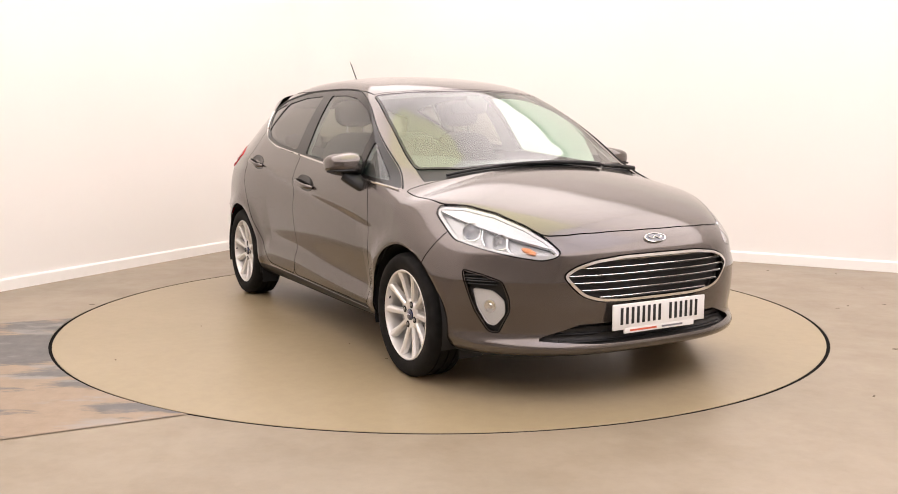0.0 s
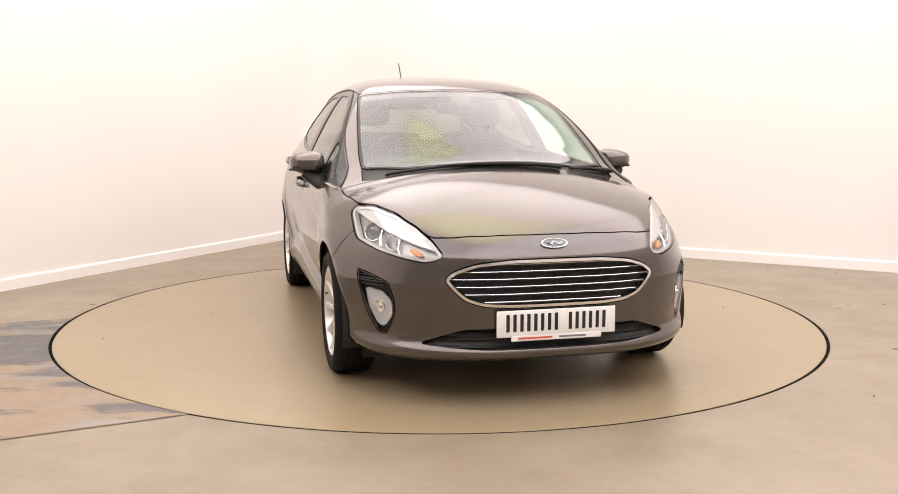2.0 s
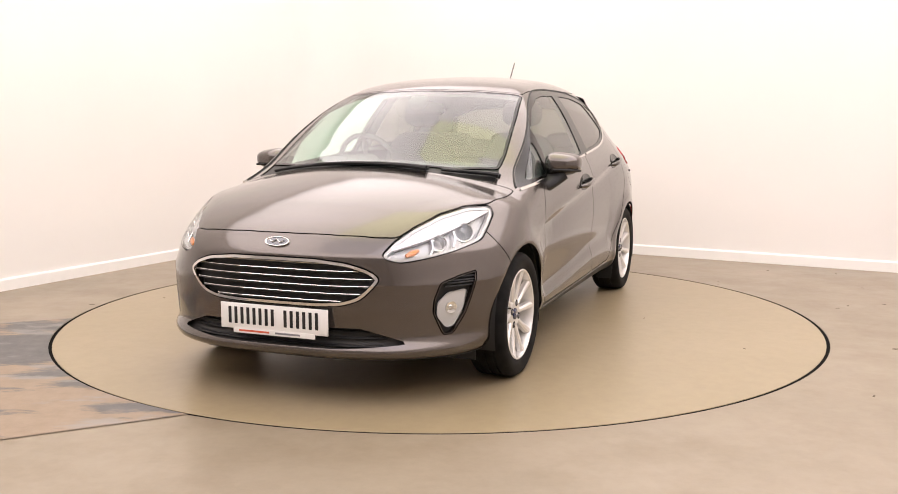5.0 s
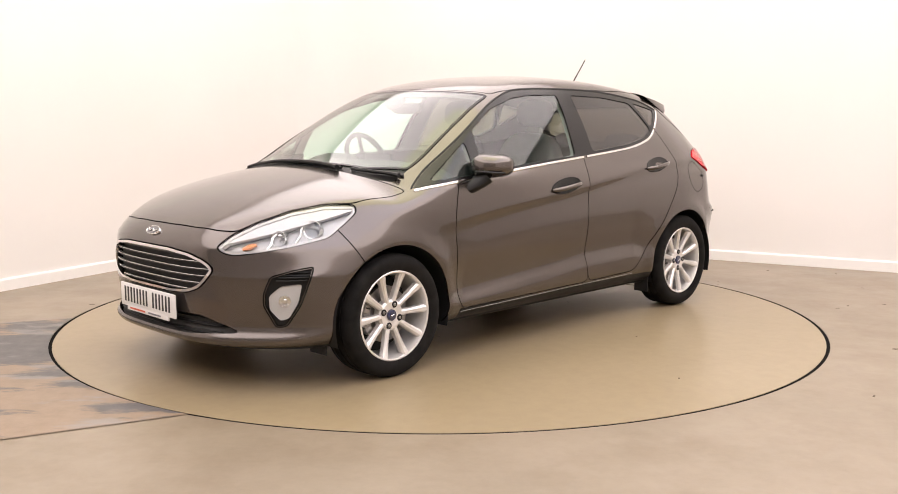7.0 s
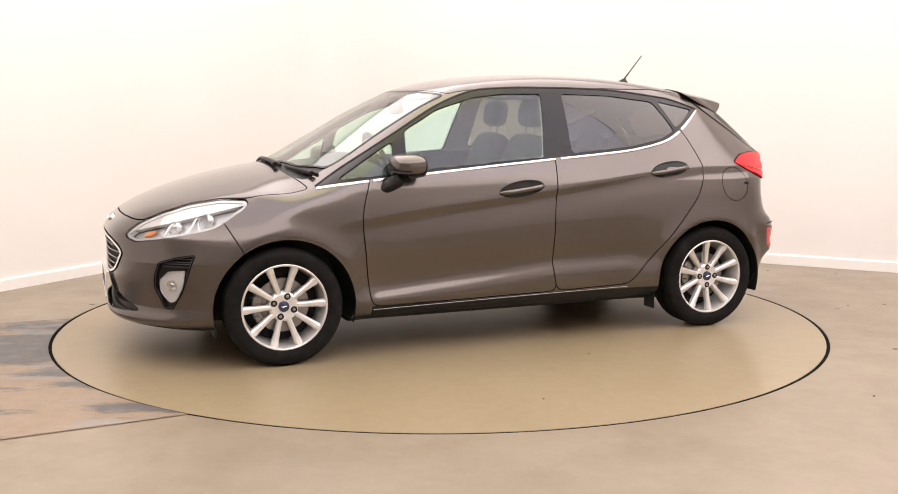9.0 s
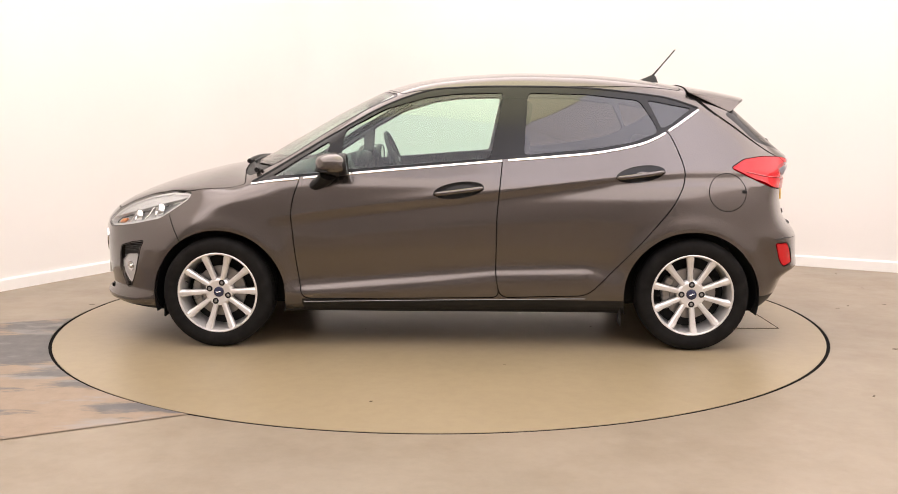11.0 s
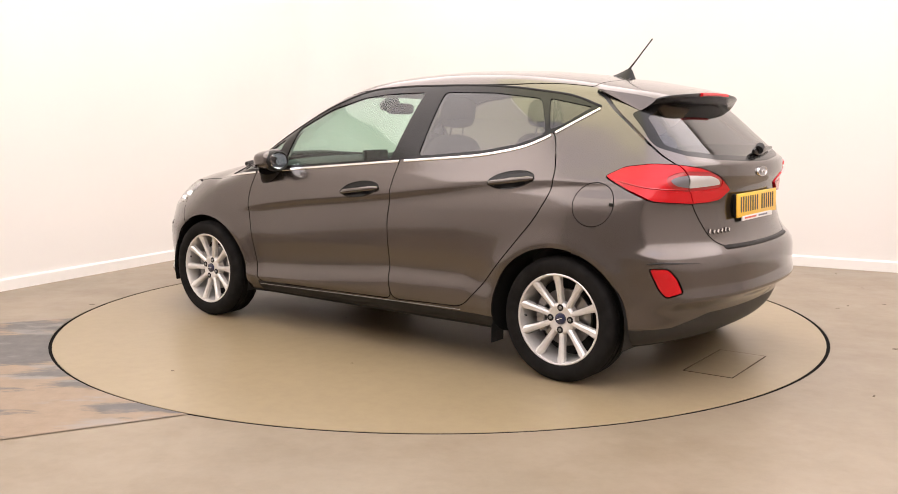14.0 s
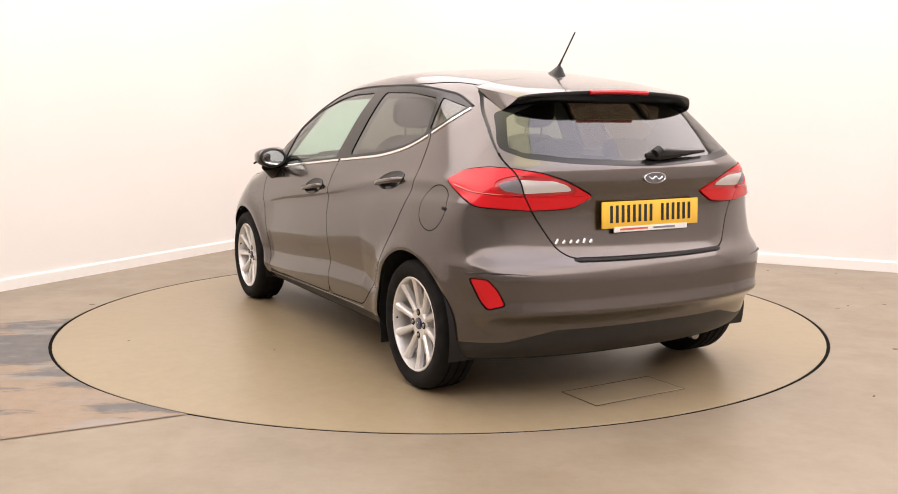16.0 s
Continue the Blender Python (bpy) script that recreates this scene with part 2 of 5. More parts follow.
def split(m, s):
    """Cuts the triangle sheet m = (places, normals, triangles) along s = 0: the part below and the part above."""
    V, N, F = m
    neg = s < 0
    count = neg[F].sum(1)
    low, high = [F[count == 3]], [F[count == 0]]
    newV, newN = [V], [N]
    base = len(V)
    for lone_neg in (True, False):
        T = F[count == (1 if lone_neg else 2)]
        if not len(T):
            continue
        first = np.argmax(neg[T] == lone_neg, 1)
        T = T[np.arange(len(T))[:, None], (first[:, None] + np.arange(3)) % 3]
        ids = []
        for k in (1, 2):
            i, j = T[:, 0], T[:, k]
            lo, hi = np.minimum(i, j), np.maximum(i, j)
            key, inv = np.unique(lo.astype(np.int64) * len(V) + hi, return_inverse=True)
            lo, hi = key // len(V), key % len(V)
            w = (s[lo] / (s[lo] - s[hi]))[:, None]
            newV.append(V[lo] + (V[hi] - V[lo]) * w)
            newN.append(N[lo] + (N[hi] - N[lo]) * w)
            ids.append(base + inv.ravel())
            base += len(key)
        a, b = ids
        lone = np.stack([T[:, 0], a, b], 1)
        rest = np.concatenate([np.stack([a, T[:, 1], T[:, 2]], 1), np.stack([a, T[:, 2], b], 1)])
        (low if lone_neg else high).append(lone)
        (high if lone_neg else low).append(rest)
    V, N = np.concatenate(newV), np.concatenate(newN)
    N = N / (np.linalg.norm(N, axis=1, keepdims=True) + 1e-12)
    return tidy((V, N, np.concatenate(low))), tidy((V, N, np.concatenate(high)))


def tidy(m):
    V, N, F = m
    # equal places become one point, so that borders are true borders
    used = np.unique(F)
    q, inv = np.unique(np.round(V[used] * 2e5).astype(np.int64), axis=0, return_inverse=True)
    inv = inv.ravel()
    first = np.full(len(q), -1)
    first[inv[::-1]] = np.arange(len(used))[::-1]
    back = np.zeros(len(V), int)
    back[used] = inv
    F = back[F]
    F = F[(F[:, 0] != F[:, 1]) & (F[:, 1] != F[:, 2]) & (F[:, 0] != F[:, 2])]
    return V[used][first], N[used][first], F


def sheet(name, m, mat, parent, label="", depth=0.008, both=False, raise_by=0.0):
    """A panel from a cut sheet, with turned-in edges; both: with its mirror image joined on."""
    V, N, F = m
    if not len(F):
        return None
    V = V + N * raise_by
    if depth:
        e = np.concatenate([F[:, [0, 1]], F[:, [1, 2]], F[:, [2, 0]]])
        key = np.sort(e, 1)
        k2, inv, cnt = np.unique(key[:, 0].astype(np.int64) * len(V) + key[:, 1], return_inverse=True, return_counts=True)
        e = e[cnt[inv.ravel()] == 1]
        e = e[~((np.abs(V[e[:, 0], 1]) < 2e-4) & (np.abs(V[e[:, 1], 1]) < 2e-4))]
        A, B = V[e[:, 0]], V[e[:, 1]]
        Ai, Bi = A - N[e[:, 0]] * depth, B - N[e[:, 1]] * depth
        n = np.cross(B - A, N[e[:, 0]])
        n /= np.linalg.norm(n, axis=1, keepdims=True) + 1e-12
        b0, c = len(V), len(e)
        i = np.arange(c)
        V = np.concatenate([V, A, B, Ai, Bi])
        N = np.concatenate([N, n, n, n, n])
        F = np.concatenate([F, np.stack([b0 + i, b0 + 2 * c + i, b0 + c + i], 1), np.stack([b0 + c + i, b0 + 2 * c + i, b0 + 3 * c + i], 1)])
    if both:
        flip = np.array([1, -1, 1])
        F = np.concatenate([F, F + len(V)])
        V, N = np.concatenate([V, V * flip]), np.concatenate([N, N * flip])
    fn = np.cross(V[F[:, 1]] - V[F[:, 0]], V[F[:, 2]] - V[F[:, 0]])
    bad = (fn * N[F].sum(1)).sum(1) < 0
    F[bad] = F[bad][:, ::-1]
    return mesh_ob(name, V, F, mat, parent, label, N)


def mirror(m):
    flip = np.array([1, -1, 1])
    return m[0] * flip, m[1] * flip, m[2][:, ::-1]


# ---------------------------------------------------------------- the place
CORNER = Vector((-1.223, 4.36, 0))
ALONG_L, ALONG_R = Vector((-0.4705, -0.8824, 0)), Vector((0.8688, -0.4952, 0))
HIGH = 3.8


def wall(name, a, b, inward, thick=0.15, label="", mat=None):
    """A wall from a to b with its skirting board."""
    d = (b - a).normalized()
    out = -inward.normalized()
    bm = bmesh.new()
    vs = [a, b, b + out * thick, a + out * thick]
    lo = [bm.verts.new(v) for v in vs]
    hi = [bm.verts.new(v + Vector((0, 0, HIGH))) for v in vs]
    bm.faces.new(lo)
    bm.faces.new(hi)
    for i in range(4):
        bm.faces.new((lo[i], lo[(i + 1) % 4], hi[(i + 1) % 4], hi[i]))
    w = tagged(part(name, bm, mat or WALL, None), label, "wall", kind="structure")
    bm = bmesh.new()
    prof = [(0, 0.0), (0.016, 0.0), (0.016, 0.075), (0.010, 0.088), (0, 0.088)]
    ends = []
    for p in (a, b):
        ends.append([bm.verts.new(p - out * (q[0] + 0.001) + Vector((0, 0, q[1]))) for q in prof])
    for i in range(len(prof) - 1):
        bm.faces.new((ends[0][i], ends[0][i + 1], ends[1][i + 1], ends[1][i]))
    tagged(part("baseboard", bm, SKIRT, None, sharp=20), "white painted skirting board along the wall foot", "baseboard", kind="structure")
    return w


# an assumed cove at the corner, its shape blending the two walls' shade
bm = bmesh.new()
cove = [CORNER + ALONG_L * 0.55 * (1 - math.sin(a)) + ALONG_R * 0.55 * (1 - math.cos(a)) for a in np.radians(np.linspace(0, 90, 25))]
front = [[bm.verts.new(p + Vector((0, 0, z))) for p in cove] for z in (0, HIGH)]
for k in range(24):
    bm.faces.new((front[0][k], front[0][k + 1], front[1][k + 1], front[1][k]))
for row in front:
    bm.faces.new(row + [bm.verts.new((CORNER.x, CORNER.y + 0.02, row[0].co.z))])
tagged(part("added_wall_cove", bm, WALL, None), "assumed white cove blending the shade of the two walls", "wall", kind="structure")

P0 = CORNER
P1 = CORNER + ALONG_L * 11.0
P2 = CORNER + ALONG_R * 9.5
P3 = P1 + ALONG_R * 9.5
wall("wall_west", P1, P0, ALONG_R, label="plain white painted studio wall")
wall("wall_north", P0, P2, ALONG_L, label="plain white painted studio wall")
# east and south walls are out of view, added to shape light and reflections
wall("unseen_wall_east", P2, P3, -ALONG_R, label="unseen pale closing wall, added to lift the car's reflections", mat=PALE)
wall("unseen_wall_south", P3, P1, -ALONG_L, label="unseen grey closing wall, added to darken the car's reflections", mat=GREY_WALL)

RING = 2.234
bm = bmesh.new()
inner = [bm.verts.new(((RING + 0.008) * math.cos(a), (RING + 0.008) * math.sin(a), 0)) for a in [2 * math.pi * k / 256 for k in range(256)]]
outer = [bm.verts.new((13 * math.cos(a), 13 * math.sin(a), 0)) for a in [2 * math.pi * k / 256 for k in range(256)]]
pit = [bm.verts.new((v.co.x, v.co.y, -0.06)) for v in inner]
for k in range(256):
    j = (k + 1) % 256
    bm.faces.new((inner[k], inner[j], outer[j], outer[k]))
    bm.faces.new((pit[k], pit[j], inner[j], inner[k]))
tagged(part("floor", bm, FLOOR, None), "worn tan-painted concrete studio floor", "floor", kind="structure")
# the pit floor is coloured near-black to keep the gap dark
bm = bmesh.new()
bmesh.ops.create_circle(bm, cap_ends=True, radius=RING + 0.05, segments=128)
bmesh.ops.translate(bm, verts=bm.verts[:], vec=(0, 0, -0.058))
tagged(part("turntable_pit", bm, SEAM, None), "dark pit under the turntable", "pit", kind="structure")
# the ceiling is out of view, assumed as the carrier of the panels
bm = bmesh.new()
vs = [P0, P1, P3, P2]
lo = [bm.verts.new(v + Vector((0, 0, HIGH))) for v in vs]
hi = [bm.verts.new(v + Vector((0, 0, HIGH + 0.1))) for v in vs]
bm.faces.new(lo)
bm.faces.new(hi)
tagged(part("ceiling", bm, CEILING, None), "plain white ceiling", "ceiling", kind="structure")

# flat near-black ring: the shade in the turntable gap, put into colour
bm = bmesh.new()
lathe(bm, [(RING - 0.0115, -0.0025), (RING + 0.010, -0.0025)], 256)
bmesh.ops.transform(bm, matrix=Matrix.Rotation(radians(90), 4, "X"), verts=bm.verts[:])
for v in bm.verts:
    v.co.z = -0.0025
tagged(part("turntable_gap_shade", bm, SEAM, None), "near-black ring carrying the shade of the turntable gap", "seal", kind="structure")

# the worn grey drive-on strip that runs from the turntable to the wall
STRIP = material("worn_grey_paint", (0.2, 0.19, 0.18), 0.45)
w1 = noise_node(STRIP, 1.15, 9, 0.66, (0.55, 1.8, 1))
w2 = noise_node(STRIP, 9, 8, 0.7)
w3 = noise_node(STRIP, 2.6, 6, 0.6, (0.6, 1.6, 1))
grey = ramp(STRIP, w2.outputs["Fac"], [(0.3, (0.062, 0.059, 0.060)), (0.7, (0.125, 0.117, 0.113))])
tan = ramp(STRIP, w2.outputs["Fac"], [(0.3, (0.22, 0.16, 0.105)), (0.7, (0.29, 0.215, 0.15))])
pick = ramp(STRIP, w1.outputs["Fac"], [(0.49, (0, 0, 0)), (0.53, (1, 1, 1))])
flaked = mix_colour(STRIP, pick.outputs[0], grey.outputs[0], tan.outputs[0])
pale = ramp(STRIP, w3.outputs["Fac"], [(0.58, (0, 0, 0)), (0.64, (0.7, 0.7, 0.7))])
put(STRIP, mix_colour(STRIP, pale.outputs[0], flaked, (0.24, 0.225, 0.21)), "Base Color")
bump(STRIP, w2.outputs["Fac"], 0.2, 0.002)
bm = bmesh.new()
arc = [math.radians(a) for a in np.linspace(182.3, 242.5, 40)]
rim = [bm.verts.new(((RING + 0.007) * math.cos(a), (RING + 0.007) * math.sin(a), 0.0035)) for a in arc]
far = []
for k, a in enumerate(arc):
    f = k / 39
    p = Vector((-2.61, -0.235, 0)).lerp(Vector((-1.66, -2.306, 0)), f)
    d = Vector((0.945, 0.325, 0)).lerp(Vector((0.90, 0.43, 0)), f)
    far.append(bm.verts.new((*(p - d * 1.6).xy, 0.0035)))
for k in range(39):
    bm.faces.new((rim[k], rim[k + 1], far[k + 1], far[k]))
tagged(part("floor_strip", bm, STRIP, None), "worn grey floor paint strip with flaked tan patches", "floor paint", kind="structure")

# scuffs and flecks on the floor
def flecks(name, spots, mat, parent, z):
    """Thin uneven flakes lying on the floor."""
    bm = bmesh.new()
    rnd = random.Random(7)
    for x, y, size in spots:
        n = 9
        turn = rnd.uniform(0, 6.28)
        ring = []
        for k in range(n):
            a = 2 * math.pi * k / n
            r = size * rnd.uniform(0.45, 1.0)
            u, v = r * math.cos(a), 0.42 * r * math.sin(a)
            ring.append((x + u * math.cos(turn) - v * math.sin(turn), y + u * math.sin(turn) + v * math.cos(turn)))
        top = [bm.verts.new((q[0], q[1], z + 0.0012)) for q in ring]
        low = [bm.verts.new((q[0], q[1], z)) for q in ring]
        bm.faces.new(top)
        for k in range(n):
            bm.faces.new((low[k], low[(k + 1) % n], top[(k + 1) % n], top[k]))
    return part(name, bm, mat, parent)


SCUFF = material("scuff_brown", (0.11, 0.083, 0.06), 0.8)
rs = random.Random(3)
spots = [(2.62, 1.72, 0.022), (3.1, 1.55, 0.014), (-2.28, 0.35, 0.03), (1.9, -1.75, 0.02), (2.4, -0.9, 0.03), (2.9, 0.3, 0.02)]
spots += [(rs.uniform(1.6, 3.6), rs.uniform(-2.4, 1.2), rs.uniform(0.006, 0.016)) for _ in range(14)]
spots = [q for q in spots if math.hypot(q[0], q[1]) > RING + 0.05]
tagged(flecks("floor_scuffs", spots, SCUFF, None, 0.0002), "small dark scuffs and flecks on the concrete", "scuffs", kind="stuff")

# unseen ceiling lights: an assumed panel grid, tinted after the car's reflections
def unseen_ceiling_light(x, y, lx, ly, glow):
    root = tagged(new("unseen_ceiling_light"), "unseen rectangular white studio ceiling light panel, assumed", "ceiling light", "studio ceiling lights")
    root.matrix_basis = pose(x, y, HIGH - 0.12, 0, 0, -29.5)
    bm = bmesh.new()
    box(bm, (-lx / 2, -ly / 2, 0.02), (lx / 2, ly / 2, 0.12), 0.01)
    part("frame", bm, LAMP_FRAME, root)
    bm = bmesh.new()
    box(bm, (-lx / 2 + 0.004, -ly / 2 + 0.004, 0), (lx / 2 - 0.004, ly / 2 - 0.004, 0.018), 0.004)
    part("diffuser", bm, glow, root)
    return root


# row i = 3 hangs behind the camera, added to light the near floor
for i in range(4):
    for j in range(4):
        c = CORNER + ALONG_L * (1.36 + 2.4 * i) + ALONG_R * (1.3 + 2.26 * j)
        unseen_ceiling_light(c.x, c.y, 2.252, 2.392, LAMP_WARM if (i, j) == (1, 1) else LAMP_BAY if (i, j) == (2, 1) else LAMP_DIM if (i, j) in ((1, 2), (2, 2)) else LAMP)


# ---------------------------------------------------------------- the turntable
LID_EDGE = material("lid_joint", (0.09, 0.068, 0.05), 0.9, spec=0.1)
turntable = tagged(new("turntable"), "round tan concrete turntable set flush in the floor", "turntable")
bm = bmesh.new()
lathe(bm, [(0.0005, 0.0), (RING - 0.012, 0.0), (RING - 0.0105, -0.002), (RING - 0.0105, -0.05)], 256)
bmesh.ops.transform(bm, matrix=Matrix.Rotation(radians(90), 4, "X"), verts=bm.verts[:])
for v in bm.verts:
    v.co.z = -abs(v.co.z)
part("disc", bm, DISC, turntable)
tagged(flecks("disc_scuffs", [(0.9 * math.cos(a) * q, 2.1 * math.sin(a) * q, 0.005 + 0.009 * q) for a, q in ((0.4, 0.5), (1.3, 0.9), (2.2, 0.7), (3.0, 1.0), (4.1, 0.8), (4.9, 0.95), (5.6, 0.6), (5.9, 0.97))], SCUFF, turntable, 0.0002), kind="stuff")
lid = new("access_lid")
lid.parent = turntable
lid.matrix_basis = pose(-1.845, 0.06, 0, 0, 0, 2)
bm = bmesh.new()
box(bm, (-0.115, -0.25, 0.0005), (0.115, 0.25, 0.003), 0.001, 1)
part("lid_plate", bm, DISC, lid, "flush tan access plate")
for a, b in (((-0.122, -0.254), (-0.118, 0.254)), ((0.118, -0.254), (0.122, 0.254)), ((-0.118, -0.254), (0.118, -0.250)), ((-0.118, 0.250), (0.118, 0.254))):
    bm = bmesh.new()
    box(bm, (*a, 0.0004), (*b, 0.0028))
    part("lid_edge", bm, LID_EDGE, lid, "dark joint round the plate")

# ---------------------------------------------------------------- the car's shape
# Car space: x ahead, y to its left, z up; the axles lie at x = 1.2465 and -1.2465.
top_line = curve([(2.4, 0.30), (2.1, 0.62), (2.03, 0.685), (1.95, 0.735), (1.85, 0.785), (1.7, 0.845), (1.5, 0.905), (1.32, 0.945), (1.19, 0.966),
                  (1.10, 1.0), (0.95, 1.085), (0.62, 1.268), (0.40, 1.370), (0.30, 1.402), (0.18, 1.428), (-0.05, 1.454), (-0.37, 1.468), (-0.7, 1.46),
                  (-1.0, 1.434), (-1.3, 1.388), (-1.6, 1.332), (-2.2, 1.2)])
crown = curve([(2.4, 0.05), (1.9, 0.055), (1.5, 0.06), (1.15, 0.075), (0.9, 0.1), (0.4, 0.085), (0.1, 0.062), (-1.0, 0.058), (-2.2, 0.06)])
nose_line = curve([(-0.2, 1.93), (0.17, 1.93), (0.195, 2.0), (0.215, 2.040), (0.240, 2.046), (0.268, 2.024), (0.295, 2.012), (0.34, 2.018), (0.42, 2.03), (0.55, 2.035), (0.63, 2.04), (0.68, 2.02), (0.73, 1.985),
                   (0.80, 1.93), (1.0, 1.8), (1.6, 1.6)])
tail_line = curve([(-0.2, -1.5), (0.15, -1.66), (0.20, -1.76), (0.27, -1.825), (0.36, -1.868), (0.395, -1.908), (0.420, -1.940), (0.47, -1.932), (0.56, -1.93), (0.605, -1.912), (0.645, -1.875), (0.69, -1.85),
                   (0.80, -1.83), (0.89, -1.838), (0.95, -1.862), (1.0, -1.856), (1.035, -1.815), (1.12, -1.718), (1.25, -1.572), (1.36, -1.45), (1.6, -1.18)])
plan = curve([(2.4, 0.60), (2.0, 0.72), (1.75, 0.805), (1.5, 0.842), (1.2, 0.858), (0.8, 0.852), (0.2, 0.856), (-0.5, 0.856), (-1.2, 0.862), (-1.5, 0.838), (-1.75, 0.757), (-2.0, 0.64), (-2.4, 0.6)])
section = curve([(-0.2, -0.16), (0.17, -0.085), (0.24, -0.035), (0.30, -0.018), (0.36, -0.018), (0.44, -0.012), (0.55, -0.001), (0.66, 0.0), (0.76, -0.004), (0.84, -0.016), (0.90, -0.034),
                 (0.95, -0.058), (1.0, -0.082), (1.10, -0.133), (1.22, -0.20), (1.34, -0.282), (1.45, -0.37), (1.7, -0.6)])
cabin_plan = curve([(2.4, 0.03), (1.4, 0.015), (0.9, 0.0), (0.2, 0.0), (-0.5, -0.004), (-1.0, -0.022), (-1.3, -0.052), (-1.6, -0.10), (-2.2, -0.2)])


def shoulder_z(x):
    return np.interp(x, [-2, -1.45, -1.195, -0.84, -0.262, 0.43, 0.835, 1.35], [0.945, 0.941, 0.94, 0.915, 0.838, 0.765, 0.712, 0.66])


def half_width(x, z):
    w = plan(x) + section(z) + cabin_plan(x) * np.clip((z - 0.86) / 0.3, 0, 1.5)
    w = w - 0.045 * np.clip((z - 0.60) / 0.22, 0, 1.3) ** 1.5 * np.clip((x - 1.15) / 0.5, 0, 1.2)
    d = z - shoulder_z(x)
    fade = np.clip((0.98 - x) / 0.3, 0, 1) * np.clip((x + 1.75) / 0.25, 0, 1)
    below = np.minimum(d, 0)
    w = w + fade * (0.003 * np.exp(-(d / 0.03) ** 2) - 0.017 * (1 - np.exp(-(below / 0.035) ** 2)) * np.exp(-(below / 0.13) ** 2))
    # hollow above the sill: the door's foot flares out below a rising line
    low = np.interp(x, [-0.8, -0.7, -0.22, 0.5, 0.8], [0.425, 0.445, 0.436, 0.372, 0.345])
    mid = np.clip((0.92 - x) / 0.15, 0, 1) * np.clip((x + 0.98) / 0.3, 0, 1)
    k = (z - low + 0.03) / 0.03
    w = w - mid * (0.021 * np.exp(-np.clip((z - low) / 0.18, 0, 9) ** 2) / (1 + np.exp(-2 * k)) - 0.007 * np.exp(-np.clip((low - 0.06 - z) / 0.09, 0, 9) ** 2) / (1 + np.exp(2 * k)))
    # shoulder of the rear bumper
    w = w + 0.018 * np.exp(-((z - 0.605) / np.where(z > 0.605, 0.035, 0.10)) ** 2) * np.clip((-1.5 - x) / 0.2, 0, 1)
    for cx in (1.2365, -1.2365):
        r = np.hypot(x - cx, z - 0.285)
        w = w + 0.013 * np.exp(-((r - 0.36) / 0.055) ** 2)
    return w


def bow_front(y, z):
    return 0.062 * (np.abs(y) / 0.46) ** 3.3 * (1 + 0.55 * np.clip((z - 0.52) / 0.25, 0, 1.2))


def bow_rear(y):
    return 0.15 * (np.abs(y) / 0.72) ** 2.5


def roof_height(x, y):
    return top_line(x) - crown(x) * (np.abs(y) / 0.6) ** 2.2


SOFT = 0.024


def body(x, y, z):
    """Negative inside the car's outer skin."""
    g = np.stack([np.abs(y) - half_width(x, z), x - nose_line(z) + bow_front(y, z), tail_line(z) + bow_rear(y) - x,
                  (z - roof_height(x, y)) * 0.9, 0.175 - z])
    hi = g.max(0)
    return hi + SOFT * np.log(np.exp((g - hi) / SOFT).sum(0))


def body_normal(P):
    h = 3e-3
    n = np.stack([body(*(P + h * e).T) - body(*(P - h * e).T) for e in np.eye(3)], 1)
    return n / (np.linalg.norm(n, axis=1, keepdims=True) + 1e-12)


def meet(O, D, far=2.6):
    """The skin's place on rays from inside."""
    lo, hi = np.zeros(len(O)), np.full(len(O), far)
    for _ in range(34):
        m = (lo + hi) / 2
        inside = body(*(O + D * m[:, None]).T) < 0
        lo, hi = np.where(inside, m, lo), np.where(inside, hi, m)
    return O + D * lo[:, None]


def side_y(x, z, raise_by=0.0):
    x, z = np.atleast_1d(np.asarray(x, float)), np.atleast_1d(np.asarray(z, float))
    O = np.stack([x, np.zeros_like(x), z], 1)
    P = meet(O, np.tile([0.0, 1.0, 0.0], (len(x), 1)))
    return P + body_normal(P) * raise_by


def front_x(y, z, raise_by=0.0, sign=1):
    y, z = np.atleast_1d(np.asarray(y, float)), np.atleast_1d(np.asarray(z, float))
    O = np.stack([np.full_like(y, sign * 1.2), y, z], 1)
    P = meet(O, np.tile([float(sign), 0.0, 0.0], (len(y), 1)))
    return P + body_normal(P) * raise_by


def top_z(x, y, raise_by=0.0):
    x, y = np.atleast_1d(np.asarray(x, float)), np.atleast_1d(np.asarray(y, float))
    O = np.stack([x, y, np.full_like(x, 0.5)], 1)
    P = meet(O, np.tile([0.0, 0.0, 1.0], (len(x), 1)))
    return P + body_normal(P) * raise_by


